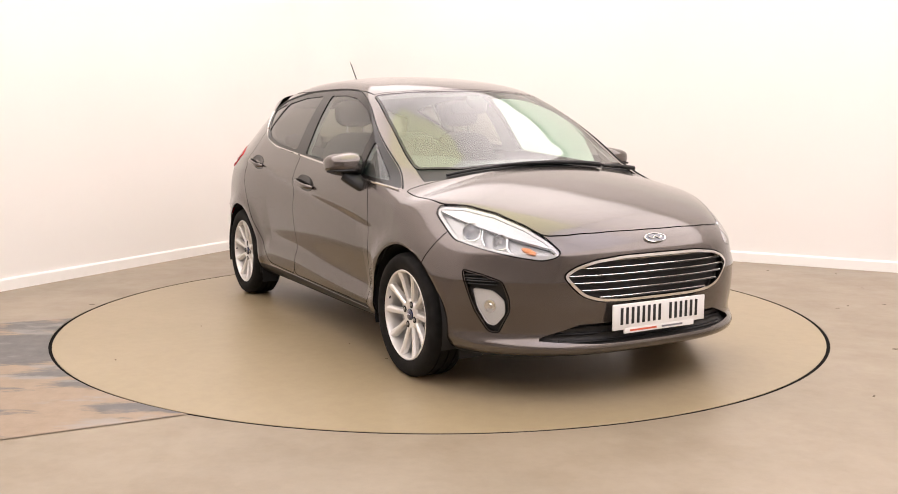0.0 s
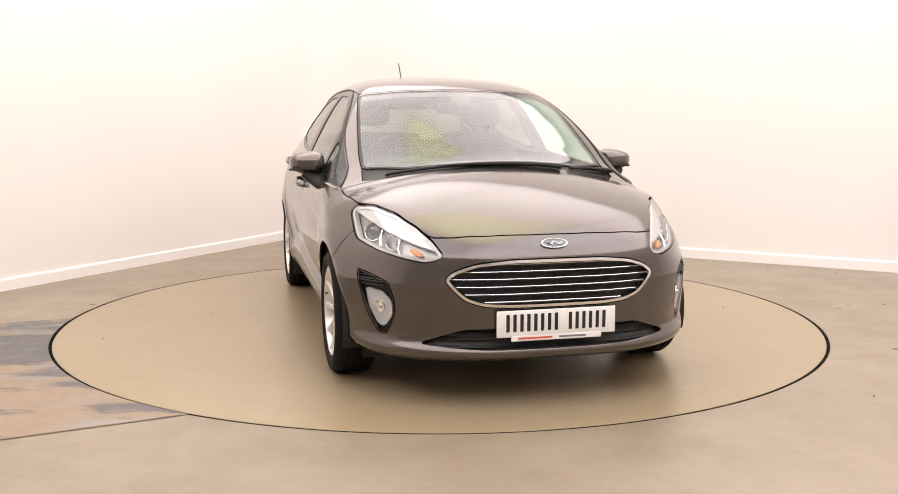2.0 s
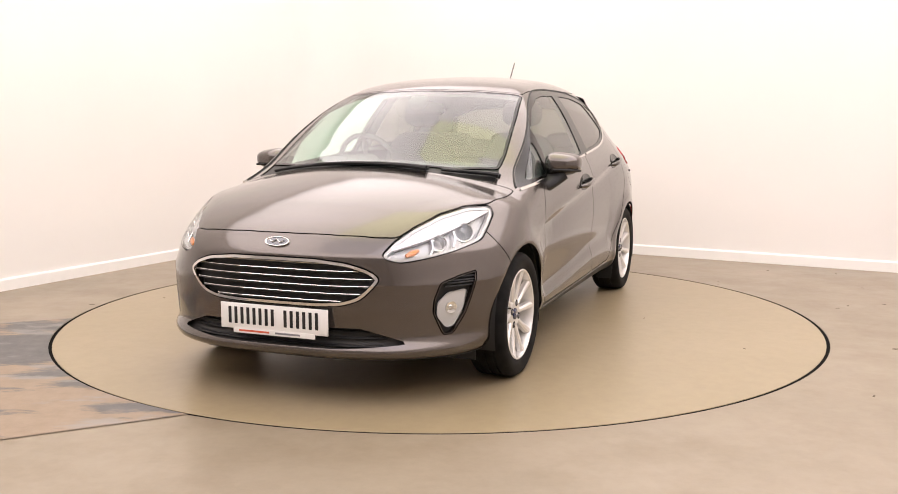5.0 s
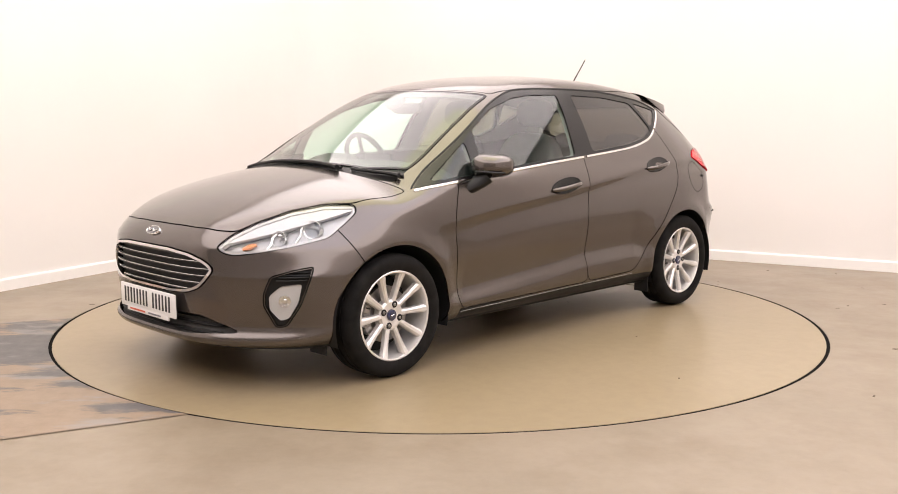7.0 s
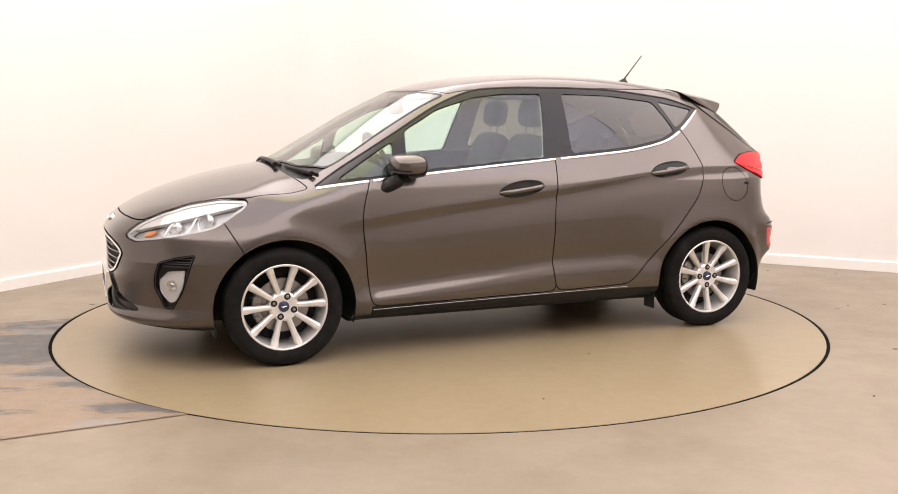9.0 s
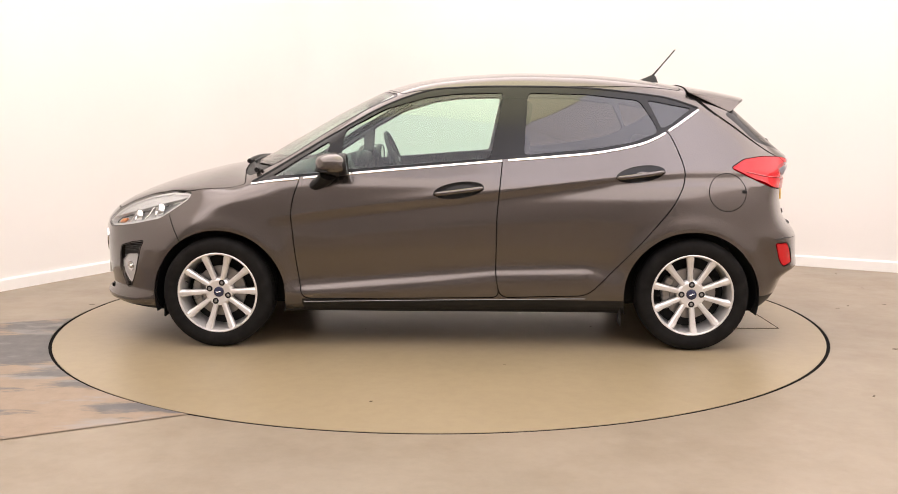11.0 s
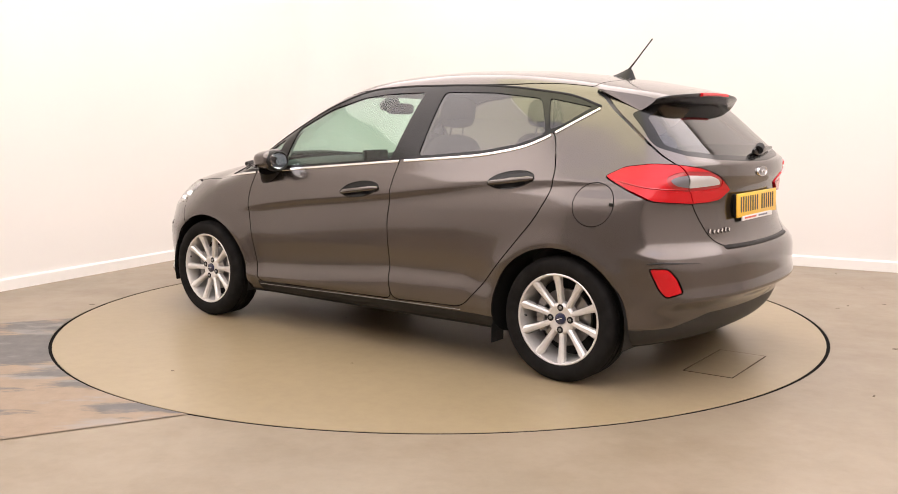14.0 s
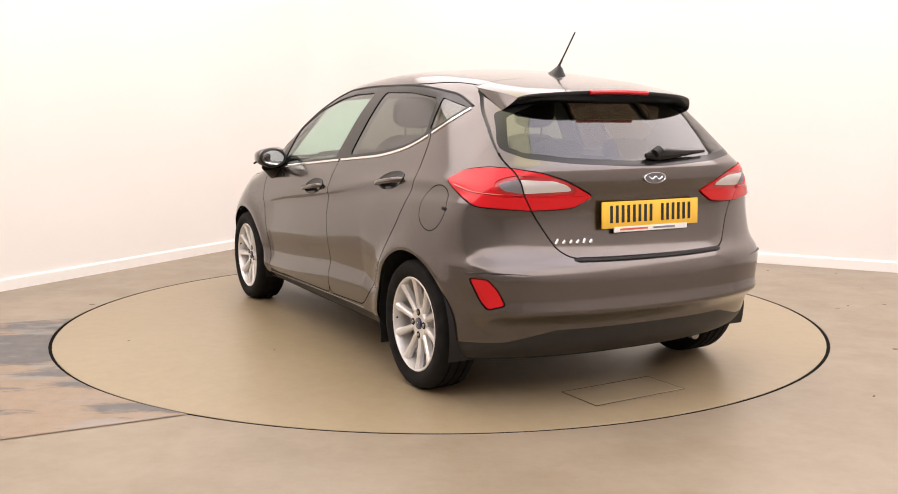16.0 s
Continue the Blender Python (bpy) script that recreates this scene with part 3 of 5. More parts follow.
def skin():
    """The left half of the outer skin as a fine sheet of triangles."""
    phi = np.radians(np.concatenate([np.linspace(-90, -40, 56, endpoint=False), np.linspace(-40, 90, 190)]))
    sx = np.linspace(-1.25, 1.35, 240)
    cap = np.radians(np.linspace(0, 90, 150)[1:])
    rows = []
    for lam in cap[::-1]:
        rows.append((-1.25, -np.sin(lam), np.cos(lam)))
    rows += [(x, 0.0, 1.0) for x in sx]
    for lam in cap:
        rows.append((1.35, np.sin(lam), np.cos(lam)))
    R = np.array(rows)
    nR, nP = len(R), len(phi)
    O = np.zeros((nR, nP, 3))
    O[:, :, 0] = R[:, :1]
    O[:, :, 2] = 0.60
    D = np.zeros((nR, nP, 3))
    D[:, :, 0] = R[:, 1:2]
    D[:, :, 1] = R[:, 2:3] * np.cos(phi)
    D[:, :, 2] = R[:, 2:3] * np.sin(phi)
    P = meet(O.reshape(-1, 3), D.reshape(-1, 3))
    P[:, 1] = np.where(np.abs(P[:, 1]) < 1e-5, 0, P[:, 1])
    N = body_normal(P)
    N[P[:, 1] == 0, 1] = 0
    i = np.arange(nR * nP).reshape(nR, nP)
    a, b, c, d = i[:-1, :-1].ravel(), i[1:, :-1].ravel(), i[1:, 1:].ravel(), i[:-1, 1:].ravel()
    return tidy((P, N, np.concatenate([np.stack([a, b, c], 1), np.stack([a, c, d], 1)])))


# outlines, each in the plane in which it is drawn
belt = [(1.065, 0.871), (0.95, 0.888), (0.806, 0.904), (0.508, 0.932), (0.12, 0.965), (-0.253, 0.995), (-0.55, 1.018), (-0.76, 1.038), (-0.953, 1.074), (-1.06, 1.112), (-1.16, 1.168), (-1.30, 1.258)]
upper = [(-1.17, 1.303), (-1.039, 1.328), (-0.687, 1.366), (-0.255, 1.374), (-0.02, 1.368), (0.157, 1.348), (0.376, 1.268), (0.614, 1.136), (0.857, 0.994)]
BELT = spline(belt)
LIGHTS = np.concatenate([BELT, spline([belt[-1]] + upper + [belt[0]])[1:-1]])
Q = lambda pts: spline(pts, True, 6)


def poly(pts, r=0.02):
    """A polygon with rounded corners."""
    p = [np.array(q, float) for q in pts]
    out = []
    for i, b in enumerate(p):
        a, c = p[i - 1], p[(i + 1) % len(p)]
        ra, rc = min(r, 0.45 * np.linalg.norm(a - b)), min(r, 0.45 * np.linalg.norm(c - b))
        s, e = b + (a - b) / np.linalg.norm(a - b) * ra, b + (c - b) / np.linalg.norm(c - b) * rc
        for k in np.linspace(0, 1, 6):
            out.append((1 - k) ** 2 * s + 2 * k * (1 - k) * b + k * k * e)
    return np.array(out)


def around(P, cx):
    """Unrolled place round a corner of the car: turn about a post at cx, and height."""
    x, y = P[:, 0], P[:, 1]
    return np.arctan2(y, np.abs(x - cx)) * 0.75, P[:, 2]


def deg(pts):
    return [(radians(a) * 0.75, z) for a, z in pts]


OUT = {
    "quarter_light": poly([(0.955, 0.906), (0.672, 0.928), (0.655, 1.088), (0.72, 1.052)], 0.015),
    "front_glass": poly([(0.60, 0.94), (0.575, 1.145), (0.37, 1.255), (0.15, 1.318), (-0.02, 1.338), (-0.262, 1.342), (-0.19, 1.0)], 0.02),
    "rear_glass": poly([(-0.365, 1.018), (-0.392, 1.342), (-0.70, 1.334), (-0.985, 1.302), (-1.045, 1.20), (-1.075, 1.135), (-0.95, 1.088), (-0.75, 1.052)], 0.03),
    "rear_quarter": poly([(-1.03, 1.303), (-1.26, 1.259), (-1.14, 1.175), (-1.09, 1.155)], 0.014),
    "front_door": poly([(0.80, 0.99), (0.80, 0.90), (0.835, 0.80), (0.85, 0.71), (0.825, 0.45), (0.80, 0.262), (-0.245, 0.275), (-0.222, 0.38), (-0.226, 0.70), (-0.262, 1.06)], 0.05),
    "rear_door": poly([(-0.262, 1.08), (-0.226, 0.70), (-0.222, 0.38), (-0.245, 0.275), (-0.70, 0.288), (-0.80, 0.385), (-0.985, 0.585), (-1.13, 0.755), (-1.19, 0.87), (-1.195, 0.95), (-1.16, 1.06), (-1.12, 1.15), (-1.02, 1.16)], 0.05),
    "bonnet": poly([(1.958, -0.2), (1.958, 0.1), (1.945, 0.28), (1.915, 0.42), (1.875, 0.50), (1.78, 0.55), (1.66, 0.605), (1.51, 0.672), (1.40, 0.735), (1.25, 0.755), (1.10, 0.765), (1.16, 0.5), (1.20, 0.2), (1.205, -0.2)], 0.03),
    "screen": poly([(1.165, -0.2), (1.16, 0.1), (1.10, 0.45), (0.985, 0.646), (0.86, 0.640), (0.55, 0.598), (0.305, 0.553), (0.36, 0.42), (0.415, 0.2), (0.425, -0.2)], 0.03),
    "scuttle": poly([(1.24, -0.2), (1.235, 0.2), (1.18, 0.5), (1.10, 0.66), (0.95, 0.64), (1.08, 0.4), (1.12, -0.2)], 0.01),
    "roof": poly([(0.405, -0.2), (0.395, 0.2), (0.34, 0.42), (0.285, 0.545), (-0.3, 0.545), (-0.8, 0.525), (-1.22, 0.48), (-1.243, -0.2)], 0.02),
    "grille": poly([(-0.3, 0.632), (0.2, 0.63), (0.335, 0.616), (0.42, 0.588), (0.468, 0.55), (0.435, 0.505), (0.385, 0.458), (0.31, 0.434), (0.2, 0.427), (-0.3, 0.425)], 0.03),
    "intake": poly([(-0.3, 0.335), (0.38, 0.335), (0.47, 0.305), (0.56, 0.272), (0.30, 0.254), (-0.3, 0.25)], 0.02),
    "headlight": poly(deg([(31.8, 0.650), (35.7, 0.700), (42.5, 0.750), (52.9, 0.796), (65.1, 0.822), (75.2, 0.817), (75.0, 0.785), (64.5, 0.682), (53.4, 0.648), (42.8, 0.622), (36.6, 0.612), (32.8, 0.628)]), 0.02),
    "fog_bezel": poly(deg([(59.6, 0.562), (53.5, 0.547), (47.5, 0.522), (45.6, 0.45), (45.4, 0.395), (48.7, 0.295), (51.7, 0.300), (55.4, 0.385), (57.5, 0.468)]), 0.014),
    "tail_lamp": poly(deg([(73, 0.952), (66.5, 0.995), (58, 1.008), (49.9, 1.004), (42, 0.988), (35, 0.958), (25, 0.888), (32, 0.840), (39, 0.833), (45.9, 0.832), (59, 0.849), (66, 0.898)]), 0.02),
    "tail_clear": poly(deg([(53.5, 0.938), (51, 0.953), (47.8, 0.960), (38, 0.953), (34, 0.935), (32.2, 0.912), (46.5, 0.903), (51.5, 0.915)]), 0.012),
    "hatch": poly([(-0.2, 1.6), (0.47, 1.6), (0.497, 1.338), (0.557, 1.247), (0.616, 1.103), (0.632, 1.02), (0.60, 0.93), (0.555, 0.839), (0.50, 0.745), (0.46, 0.674), (0.41, 0.638), (0.3, 0.628), (-0.2, 0.622)], 0.04),
    "rear_window": poly([(-0.2, 1.31), (0.36, 1.30), (0.47, 1.262), (0.545, 1.232), (0.608, 1.103), (0.612, 1.074), (0.56, 1.043), (0.383, 1.021), (0.1, 1.006), (-0.2, 1.004)], 0.02),
    "reflector": poly(deg([(59.3, 0.563), (54.0, 0.562), (51.5, 0.52), (49.5, 0.455), (54.4, 0.434), (56.5, 0.47)]), 0.012),
}


def dist(m, key):
    """Signed distance of a sheet's points to an outline; far where it does not apply."""
    P, loop = m[0], OUT[key]
    x, y, z = P.T
    if key in ("bonnet", "screen", "roof", "scuttle"):
        return np.where(m[1][:, 2] > 0.05, outline_distance(x, y, loop), 0.5)
    if key in ("grille", "intake"):
        return np.where(x > 1.5, outline_distance(y, z, loop), 0.5)
    if key in ("headlight", "fog_bezel"):
        u, v = around(P, 1.2)
        return np.where(x > 1.2, outline_distance(u, v, loop), 0.5)
    if key in ("tail_lamp", "tail_clear", "reflector"):
        u, v = around(P, -1.2)
        return np.where(x < -1.2, outline_distance(u, v, loop), 0.5)
    if key in ("hatch", "rear_window"):
        return np.maximum(outline_distance(y, z, loop), x + 1.25)
    return np.where(y > 0.3, outline_distance(x, z, loop), 0.5)


GAP = 0.0028


def take(m, key, gap=GAP):
    """Takes a panel out of the skin, with an open joint round it."""
    a, rest = split(m, dist(m, key) + gap)
    _, rest = split(rest, dist(rest, key) - gap)
    return a, rest


car = tagged(new("car"), "dark grey metallic five-door hatchback parked on the turntable", "car")
shell = skin()
whole = shell
# wheel openings
for cx in (1.2365, -1.2365):
    x, y, z = shell[0].T
    # the opening rises a little higher behind than a circle would
    _, shell = split(shell, np.where(y > 0.45, np.hypot((x - cx) / 1.02, z - 0.285) - 0.342, 0.5))
under, shell = split(shell, np.maximum(shell[0][:, 2] - 0.205, 0.06 * (shell[1][:, 2] + 0.3)))
pieces = {}
for key in ("grille", "intake", "headlight", "fog_bezel", "reflector", "tail_lamp"):
    pieces[key], shell = take(shell, key)
s = np.where(shell[0][:, 1] > 0.3, outline_distance(shell[0][:, 0], shell[0][:, 2], LIGHTS), 0.5)
dlo, shell = split(shell, s)
for key in ("bonnet", "screen", "scuttle", "roof", "hatch", "front_door", "rear_door"):
    pieces[key], shell = take(shell, key)
flap_dist = lambda m: np.where(m[0][:, 1] > 0.3, np.hypot(m[0][:, 0] + 1.41, m[0][:, 2] - 0.829) - 0.096, 0.5)
plain = shell
pieces["flap"], rest = split(shell, flap_dist(shell) + 0.0018)
_, shell = split(rest, flap_dist(rest) - 0.0018)
# bumpers: front of a line from the lamp to the wheel opening; below the hatch
front_seam = lambda P: np.where((P[:, 2] < 0.80), (1.455 + 0.55 * np.clip(P[:, 2] - 0.60, -0.3, 0.12)) - P[:, 0], 0.3 * np.sign(1.93 - P[:, 0]))
rear_seam = lambda P: np.maximum(P[:, 0] + 1.545, P[:, 2] - 0.655 - 0.10 * np.clip((P[:, 1] - 0.5) / 0.25, 0, 1))
fender = lambda P: np.maximum(0.80 - P[:, 0], P[:, 2] - 0.99)


def divide(m):
    """Front bumper, rear bumper, front wing, sill and the body side that is left."""
    fb, m2 = split(m, front_seam(m[0]) + GAP)
    _, m2 = split(m2, front_seam(m2[0]) - GAP)
    rb, m2 = split(m2, rear_seam(m2[0]))
    fw, m2 = split(m2, fender(m2[0]))
    si, m2 = split(m2, np.where(np.abs(m2[0][:, 0]) < 1.0, m2[0][:, 2] - 0.262, 0.5))
    return fb, rb, fw, si, m2


pieces["front_bumper"], pieces["rear_bumper"], pieces["front_wing"], sill, shell = divide(shell)
shell_right = divide(plain)[4]
valance, pieces["rear_bumper"] = split(pieces["rear_bumper"], pieces["rear_bumper"][0][:, 2] - 0.335 + 0.05 * np.clip((pieces["rear_bumper"][0][:, 1] - 0.45) / 0.2, 0, 1))

both = dict(both=True)
sheet("front_bumper", pieces["front_bumper"], PAINT, car, **both)
sheet("bonnet", pieces["bonnet"], PAINT, car, **both)
sheet("roof", pieces["roof"], PAINT, car, **both)
sheet("rear_bumper", pieces["rear_bumper"], PAINT, car, "", 0.0, True)
sheet("rear_valance", valance, VALANCE, car, "dark plastic lower rear valance", **both)
sheet("underbody", under, DARK, car, "black underbody", **both)
sheet("scuttle", pieces["scuttle"], BLACK, car, "black scuttle panel", 0.01, True, raise_by=-0.006)
screen_border, rest = split(pieces["screen"], -dist(pieces["screen"], "screen") - 0.016)
screen = sheet("windscreen", rest, SCREEN, car, "green-tinted windscreen with black border", 0, **both)
sheet("windscreen_border", screen_border, BLACK_GLOSS, screen, **both)
hatch_glass, hatch_panel = split(pieces["hatch"], dist(pieces["hatch"], "rear_window"))
tailgate = sheet("tailgate", hatch_panel, PAINT, car, **both)
border, rest = split(hatch_glass, -dist(hatch_glass, "rear_window") - 0.024)
rear_window = sheet("rear_window", rest, PRIVACY, tailgate, "dark tinted rear window", 0, **both)
sheet("rear_window_border", border, BLACK_GLOSS, tailgate, "black glass border", 0.004, **both)

FLIP = Matrix.Scale(-1, 4, (0, 1, 0))
window_glass = {}
for side, sg in ((lambda m: m, 1), (mirror, -1)):
    body_side = sheet("body_side", side(shell if sg > 0 else shell_right), PAINT, car)
    sheet("front_wing", side(pieces["front_wing"]), PAINT, car)
    sheet("sill", side(sill), BLACK, car, "black plastic sill")
    fd = sheet("front_door", side(pieces["front_door"]), PAINT, car)
    rd = sheet("rear_door", side(pieces["rear_door"]), PAINT, car)
    if sg > 0:
        sheet("fuel_flap", pieces["flap"], PAINT, body_side)
    rest = dlo
    for key, name, mat, parent in (("quarter_light", "quarter_light", GLASS, car), ("front_glass", "front_door_glass", GLASS, fd), ("rear_glass", "rear_door_glass", PRIVACY, rd),
                                   ("rear_quarter", "rear_quarter_glass", PRIVACY, body_side)):
        g, rest = take(rest, key, 0.001)
        sheet(name, side(g), mat, parent, "", 0, raise_by=-0.004)
    f, r = split(rest, -(rest[0][:, 0] + 0.285 + 0.04 * (1.2 - rest[0][:, 2])))
    f1, f2 = split(f, -(f[0][:, 0] - 0.62))
    sheet("window_frame", side(f2), BLACK_GLOSS, fd, "black window frame", 0.012)
    sheet("quarter_frame", side(f1), BLACK_GLOSS, body_side, "black quarter light frame", 0.012)
    sheet("window_frame", side(r), BLACK_GLOSS, rd, "black window frame", 0.012)

# black tub behind the joints, open at the windows; its upper part is the headliner
V, N, F = whole
tub = (V - N * 0.03, N, F)
for cx in (1.2365, -1.2365):
    x, y, z = tub[0].T
    _, tub = split(tub, np.where(y > 0.45, np.hypot(x - cx, z - 0.285) - 0.352, 0.5))
for key in ("quarter_light", "front_glass", "rear_glass", "rear_quarter", "screen", "rear_window", "headlight"):
    _, tub = split(tub, dist(tub, key) + (0.02 if key == "rear_window" else -0.004))
upper_tub, lower_tub = split(tub, -(tub[0][:, 2] - 0.99 - 0.12 * np.clip(-tub[0][:, 0] - 0.7, 0, 0.6)))
sheet("cabin_shell", lower_tub, TRIM, car, "black inner body and door trim", 0, both=True)
sheet("headliner", upper_tub, HEADLINER, car, "pale grey roof lining and pillar trim", 0, both=True)

# ---------------------------------------------------------------- parts of the car
SIDES = (1, -1)


def sided(m, sg):
    return m if sg > 0 else mirror(m)


def corner(cx, a, z, sink=0.0):
    """A place on the skin at the turn a about the post at cx, sunk along its normal."""
    a = np.radians(np.atleast_1d(np.asarray(a, float)))
    z = np.atleast_1d(np.asarray(z, float)) * np.ones(len(a))
    sgn = 1.0 if cx > 0 else -1.0
    D = np.stack([sgn * np.cos(a), np.sin(a), 0 * a], 1)
    P = meet(np.stack([np.full(len(a), cx), 0 * a, z], 1), D)
    N = body_normal(P)
    return P - N * sink, N


def facing(p, n, up=(0, 0, 1)):
    """A frame at p whose y axis looks along n."""
    n = Vector(n).normalized()
    x = n.cross(Vector(up)).normalized()
    z = x.cross(n)
    m = Matrix((x, n, z)).transposed().to_4x4()
    m.translation = Vector(p)
    return m


def flat_y(p, sg):
    return Vector((p[0], p[1] * sg, p[2]))


# wheels
def wheel(x, y, sg, spin):
    root = new("wheel")
    root.parent = car
    root.matrix_basis = pose(x, y * sg, 0.293, 0, 0, 0 if sg > 0 else 180)
    R = 0.293
    bm = bmesh.new()
    prof = [(0.205, 0.080), (0.216, 0.088), (0.235, 0.096), (0.252, 0.0985), (0.268, 0.097), (0.278, 0.092), (0.285, 0.083), (R - 0.001, 0.070), (R, 0.046), (R - 0.006, 0.044), (R - 0.006, 0.038),
            (R, 0.036), (R, 0.008), (R - 0.006, 0.006), (R - 0.006, -0.006), (R, -0.008), (R, -0.036), (R - 0.006, -0.038), (R - 0.006, -0.044), (R, -0.046), (R - 0.002, -0.075), (0.268, -0.095), (0.240, -0.0975),
            (0.205, -0.085)]
    part("tyre", lathe(bm, prof, 96), RUBBER, root, "black rubber tyre", 40)
    bm = bmesh.new()
    rim = part("rim", lathe(bm, [(0.2125, 0.080), (0.2135, 0.086), (0.2095, 0.0885), (0.2035, 0.086), (0.2005, 0.078), (0.1975, 0.055), (0.193, 0.02), (0.186, -0.06), (0.2, -0.085)], 96), ALLOY, root, "silver alloy rim with ten spokes")
    rim.matrix_basis = Matrix.Rotation(radians(spin), 4, "Y")
    bm = bmesh.new()
    hubp = [(0.001, 0.056), (0.028, 0.056), (0.040, 0.060), (0.062, 0.060), (0.073, 0.052), (0.076, 0.02)]
    part("hub", lathe(bm, hubp, 48), ALLOY, rim)
    me = None
    for k in range(10):
        if me is None:
            bm = bmesh.new()
            rings = []
            for r, w, yt, th in ((0.055, 0.0135, 0.058, 0.03), (0.075, 0.0125, 0.061, 0.03), (0.12, 0.0130, 0.067, 0.028), (0.165, 0.0155, 0.074, 0.026), (0.19, 0.0185, 0.080, 0.026), (0.2035, 0.0150, 0.0845, 0.03)):
                rings.append([bm.verts.new((r, yy, ww)) for ww, yy in ((-w * 1.15, yt - th), (-w, yt - 0.007), (-w * 0.45, yt), (w * 0.45, yt), (w, yt - 0.007), (w * 1.15, yt - th))])
            for a, b in zip(rings, rings[1:]):
                for j in range(5):
                    bm.faces.new((a[j], a[j + 1], b[j + 1], b[j]))
            ob = part("spoke", bm, ALLOY, rim, sharp=30)
            me = ob.data
        else:
            ob = new("spoke", me)
            ob.parent = rim
        ob.matrix_basis = Matrix.Rotation(radians(36 * k + 2), 4, "Y")
    bm = bmesh.new()
    part("centre_cap", lathe(bm, [(0.0005, 0.066), (0.020, 0.0655), (0.026, 0.063), (0.028, 0.055)], 32), CAP_BLUE, rim, "dark blue centre cap")
    bm = bmesh.new()
    tube(bm, [(-0.013, 0.0663, 0), (-0.005, 0.0665, 0.003), (0.005, 0.0665, -0.002), (0.013, 0.0663, 0.001)], 0.0022, 6)
    part("cap_mark", bm, CHROME, rim)
    for k in range(4):
        a = radians(90 * k + 20)
        p = Vector((0.052 * math.cos(a), 0, 0.052 * math.sin(a)))
        bm = bmesh.new()
        lathe(bm, [(0.0005, 0.0655), (0.006, 0.0655), (0.0085, 0.063), (0.0085, 0.0615)], 6)
        part("wheel_nut", bm, STEEL, rim).matrix_basis = Matrix.Translation(p)
        # shade of the nut hole, painted as a flat near-black disc
        bm = bmesh.new()
        lathe(bm, [(0.0005, 0.0614), (0.0155, 0.0614), (0.0165, 0.060)], 20)
        part("nut_hole_shade", bm, DARK, rim).matrix_basis = Matrix.Translation(p)
    bm = bmesh.new()
    tube(bm, [(0.17, 0.078, 0.06), (0.155, 0.088, 0.056)], 0.004, 8)
    part("valve", bm, BLACK, rim)
    bm = bmesh.new()
    lathe(bm, [(0.0005, 0.024), (0.07, 0.024), (0.075, 0.012), (0.134, 0.012), (0.134, -0.008), (0.07, -0.008)], 48)
    part("brake_disc", bm, STEEL, root)
    bm = bmesh.new()
    for k in range(5):
        a = radians(60 + 14 * k)
        box(bm, (-0.02, -0.03, 0.105), (0.02, 0.03, 0.15), 0.006, 1, Matrix.Rotation(a, 4, "Y"))
    part("brake_caliper", bm, STEEL, root)
    bm = bmesh.new()
    lathe(bm, [(0.0005, -0.05), (0.188, -0.05)], 48)
    part("backing_plate", bm, DARK, root)
    return root


for x, y in ((1.2465, 0.761), (-1.2465, 0.752)):
    for sg in SIDES:
        wheel(x, y, sg, 0 if x > 0 else 20)
        bm = bmesh.new()
        rings = []
        for yy in (0.835 if x > 0 else 0.84, 0.60, 0.47):
            rings.append([bm.verts.new((x * 1.2365 / 1.2465 + 0.352 * math.cos(a), sg * yy, 0.285 + 0.346 * math.sin(a))) for a in np.radians(np.linspace(-16, 196, 48))])
        for a, b in zip(rings, rings[1:]):
            for k in range(47):
                bm.faces.new((a[k], a[k + 1], b[k + 1], b[k]))
        bm.faces.new(rings[-1])
        part("wheel_arch_liner", bm, BLACK, car, "black plastic wheel arch liner")
        # mud flap behind the wheel
        bm = bmesh.new()
        if x > 0:
            box(bm, (1.565, sg * 0.68 - 0.06, 0.14), (1.573, sg * 0.68 + 0.06, 0.21), 0.002, 1)
        else:
            box(bm, (-0.878, sg * 0.78 - 0.05, 0.13), (-0.871, sg * 0.78 + 0.05, 0.22), 0.002, 1)
        part("mud_flap", bm, BLACK, car)

# grille
ring, mesh_area = split(pieces["grille"], -dist(pieces["grille"], "grille") - 0.0145)
grille = sheet("grille_surround", ring, CHROME, car, "chrome grille surround", 0.03, True, raise_by=0.006)
sheet("grille_back", mesh_area, DARK, grille, "black grille backing", 0, True, raise_by=-0.045)
for z in (0.606, 0.575, 0.544, 0.512, 0.480, 0.448):
    ys = np.linspace(0, 0.5, 200)
    ok = outline_distance(ys, np.full(200, z), OUT["grille"]) < -0.0125
    ymax = ys[ok].max()
    yy = np.linspace(-ymax, ymax, 41)
    P = front_x(yy, np.full(41, z), -0.014)
    bm = bmesh.new()
    tube(bm, [tuple(p) for p in P], 0.011, 10, 0.40)
    s = part("grille_slat", bm, BLACK, grille)
    P[:, 2] += 0.0042
    P[:, 0] += 0.008
    bm = bmesh.new()
    tube(bm, [tuple(p) for p in P], 0.0020, 6)
    part("slat_trim", bm, CHROME, s, "thin chrome slat edge")
# lower intake
intake = sheet("lower_intake", pieces["intake"], DARK, car, "black lower air intake", 0, True, raise_by=-0.05)
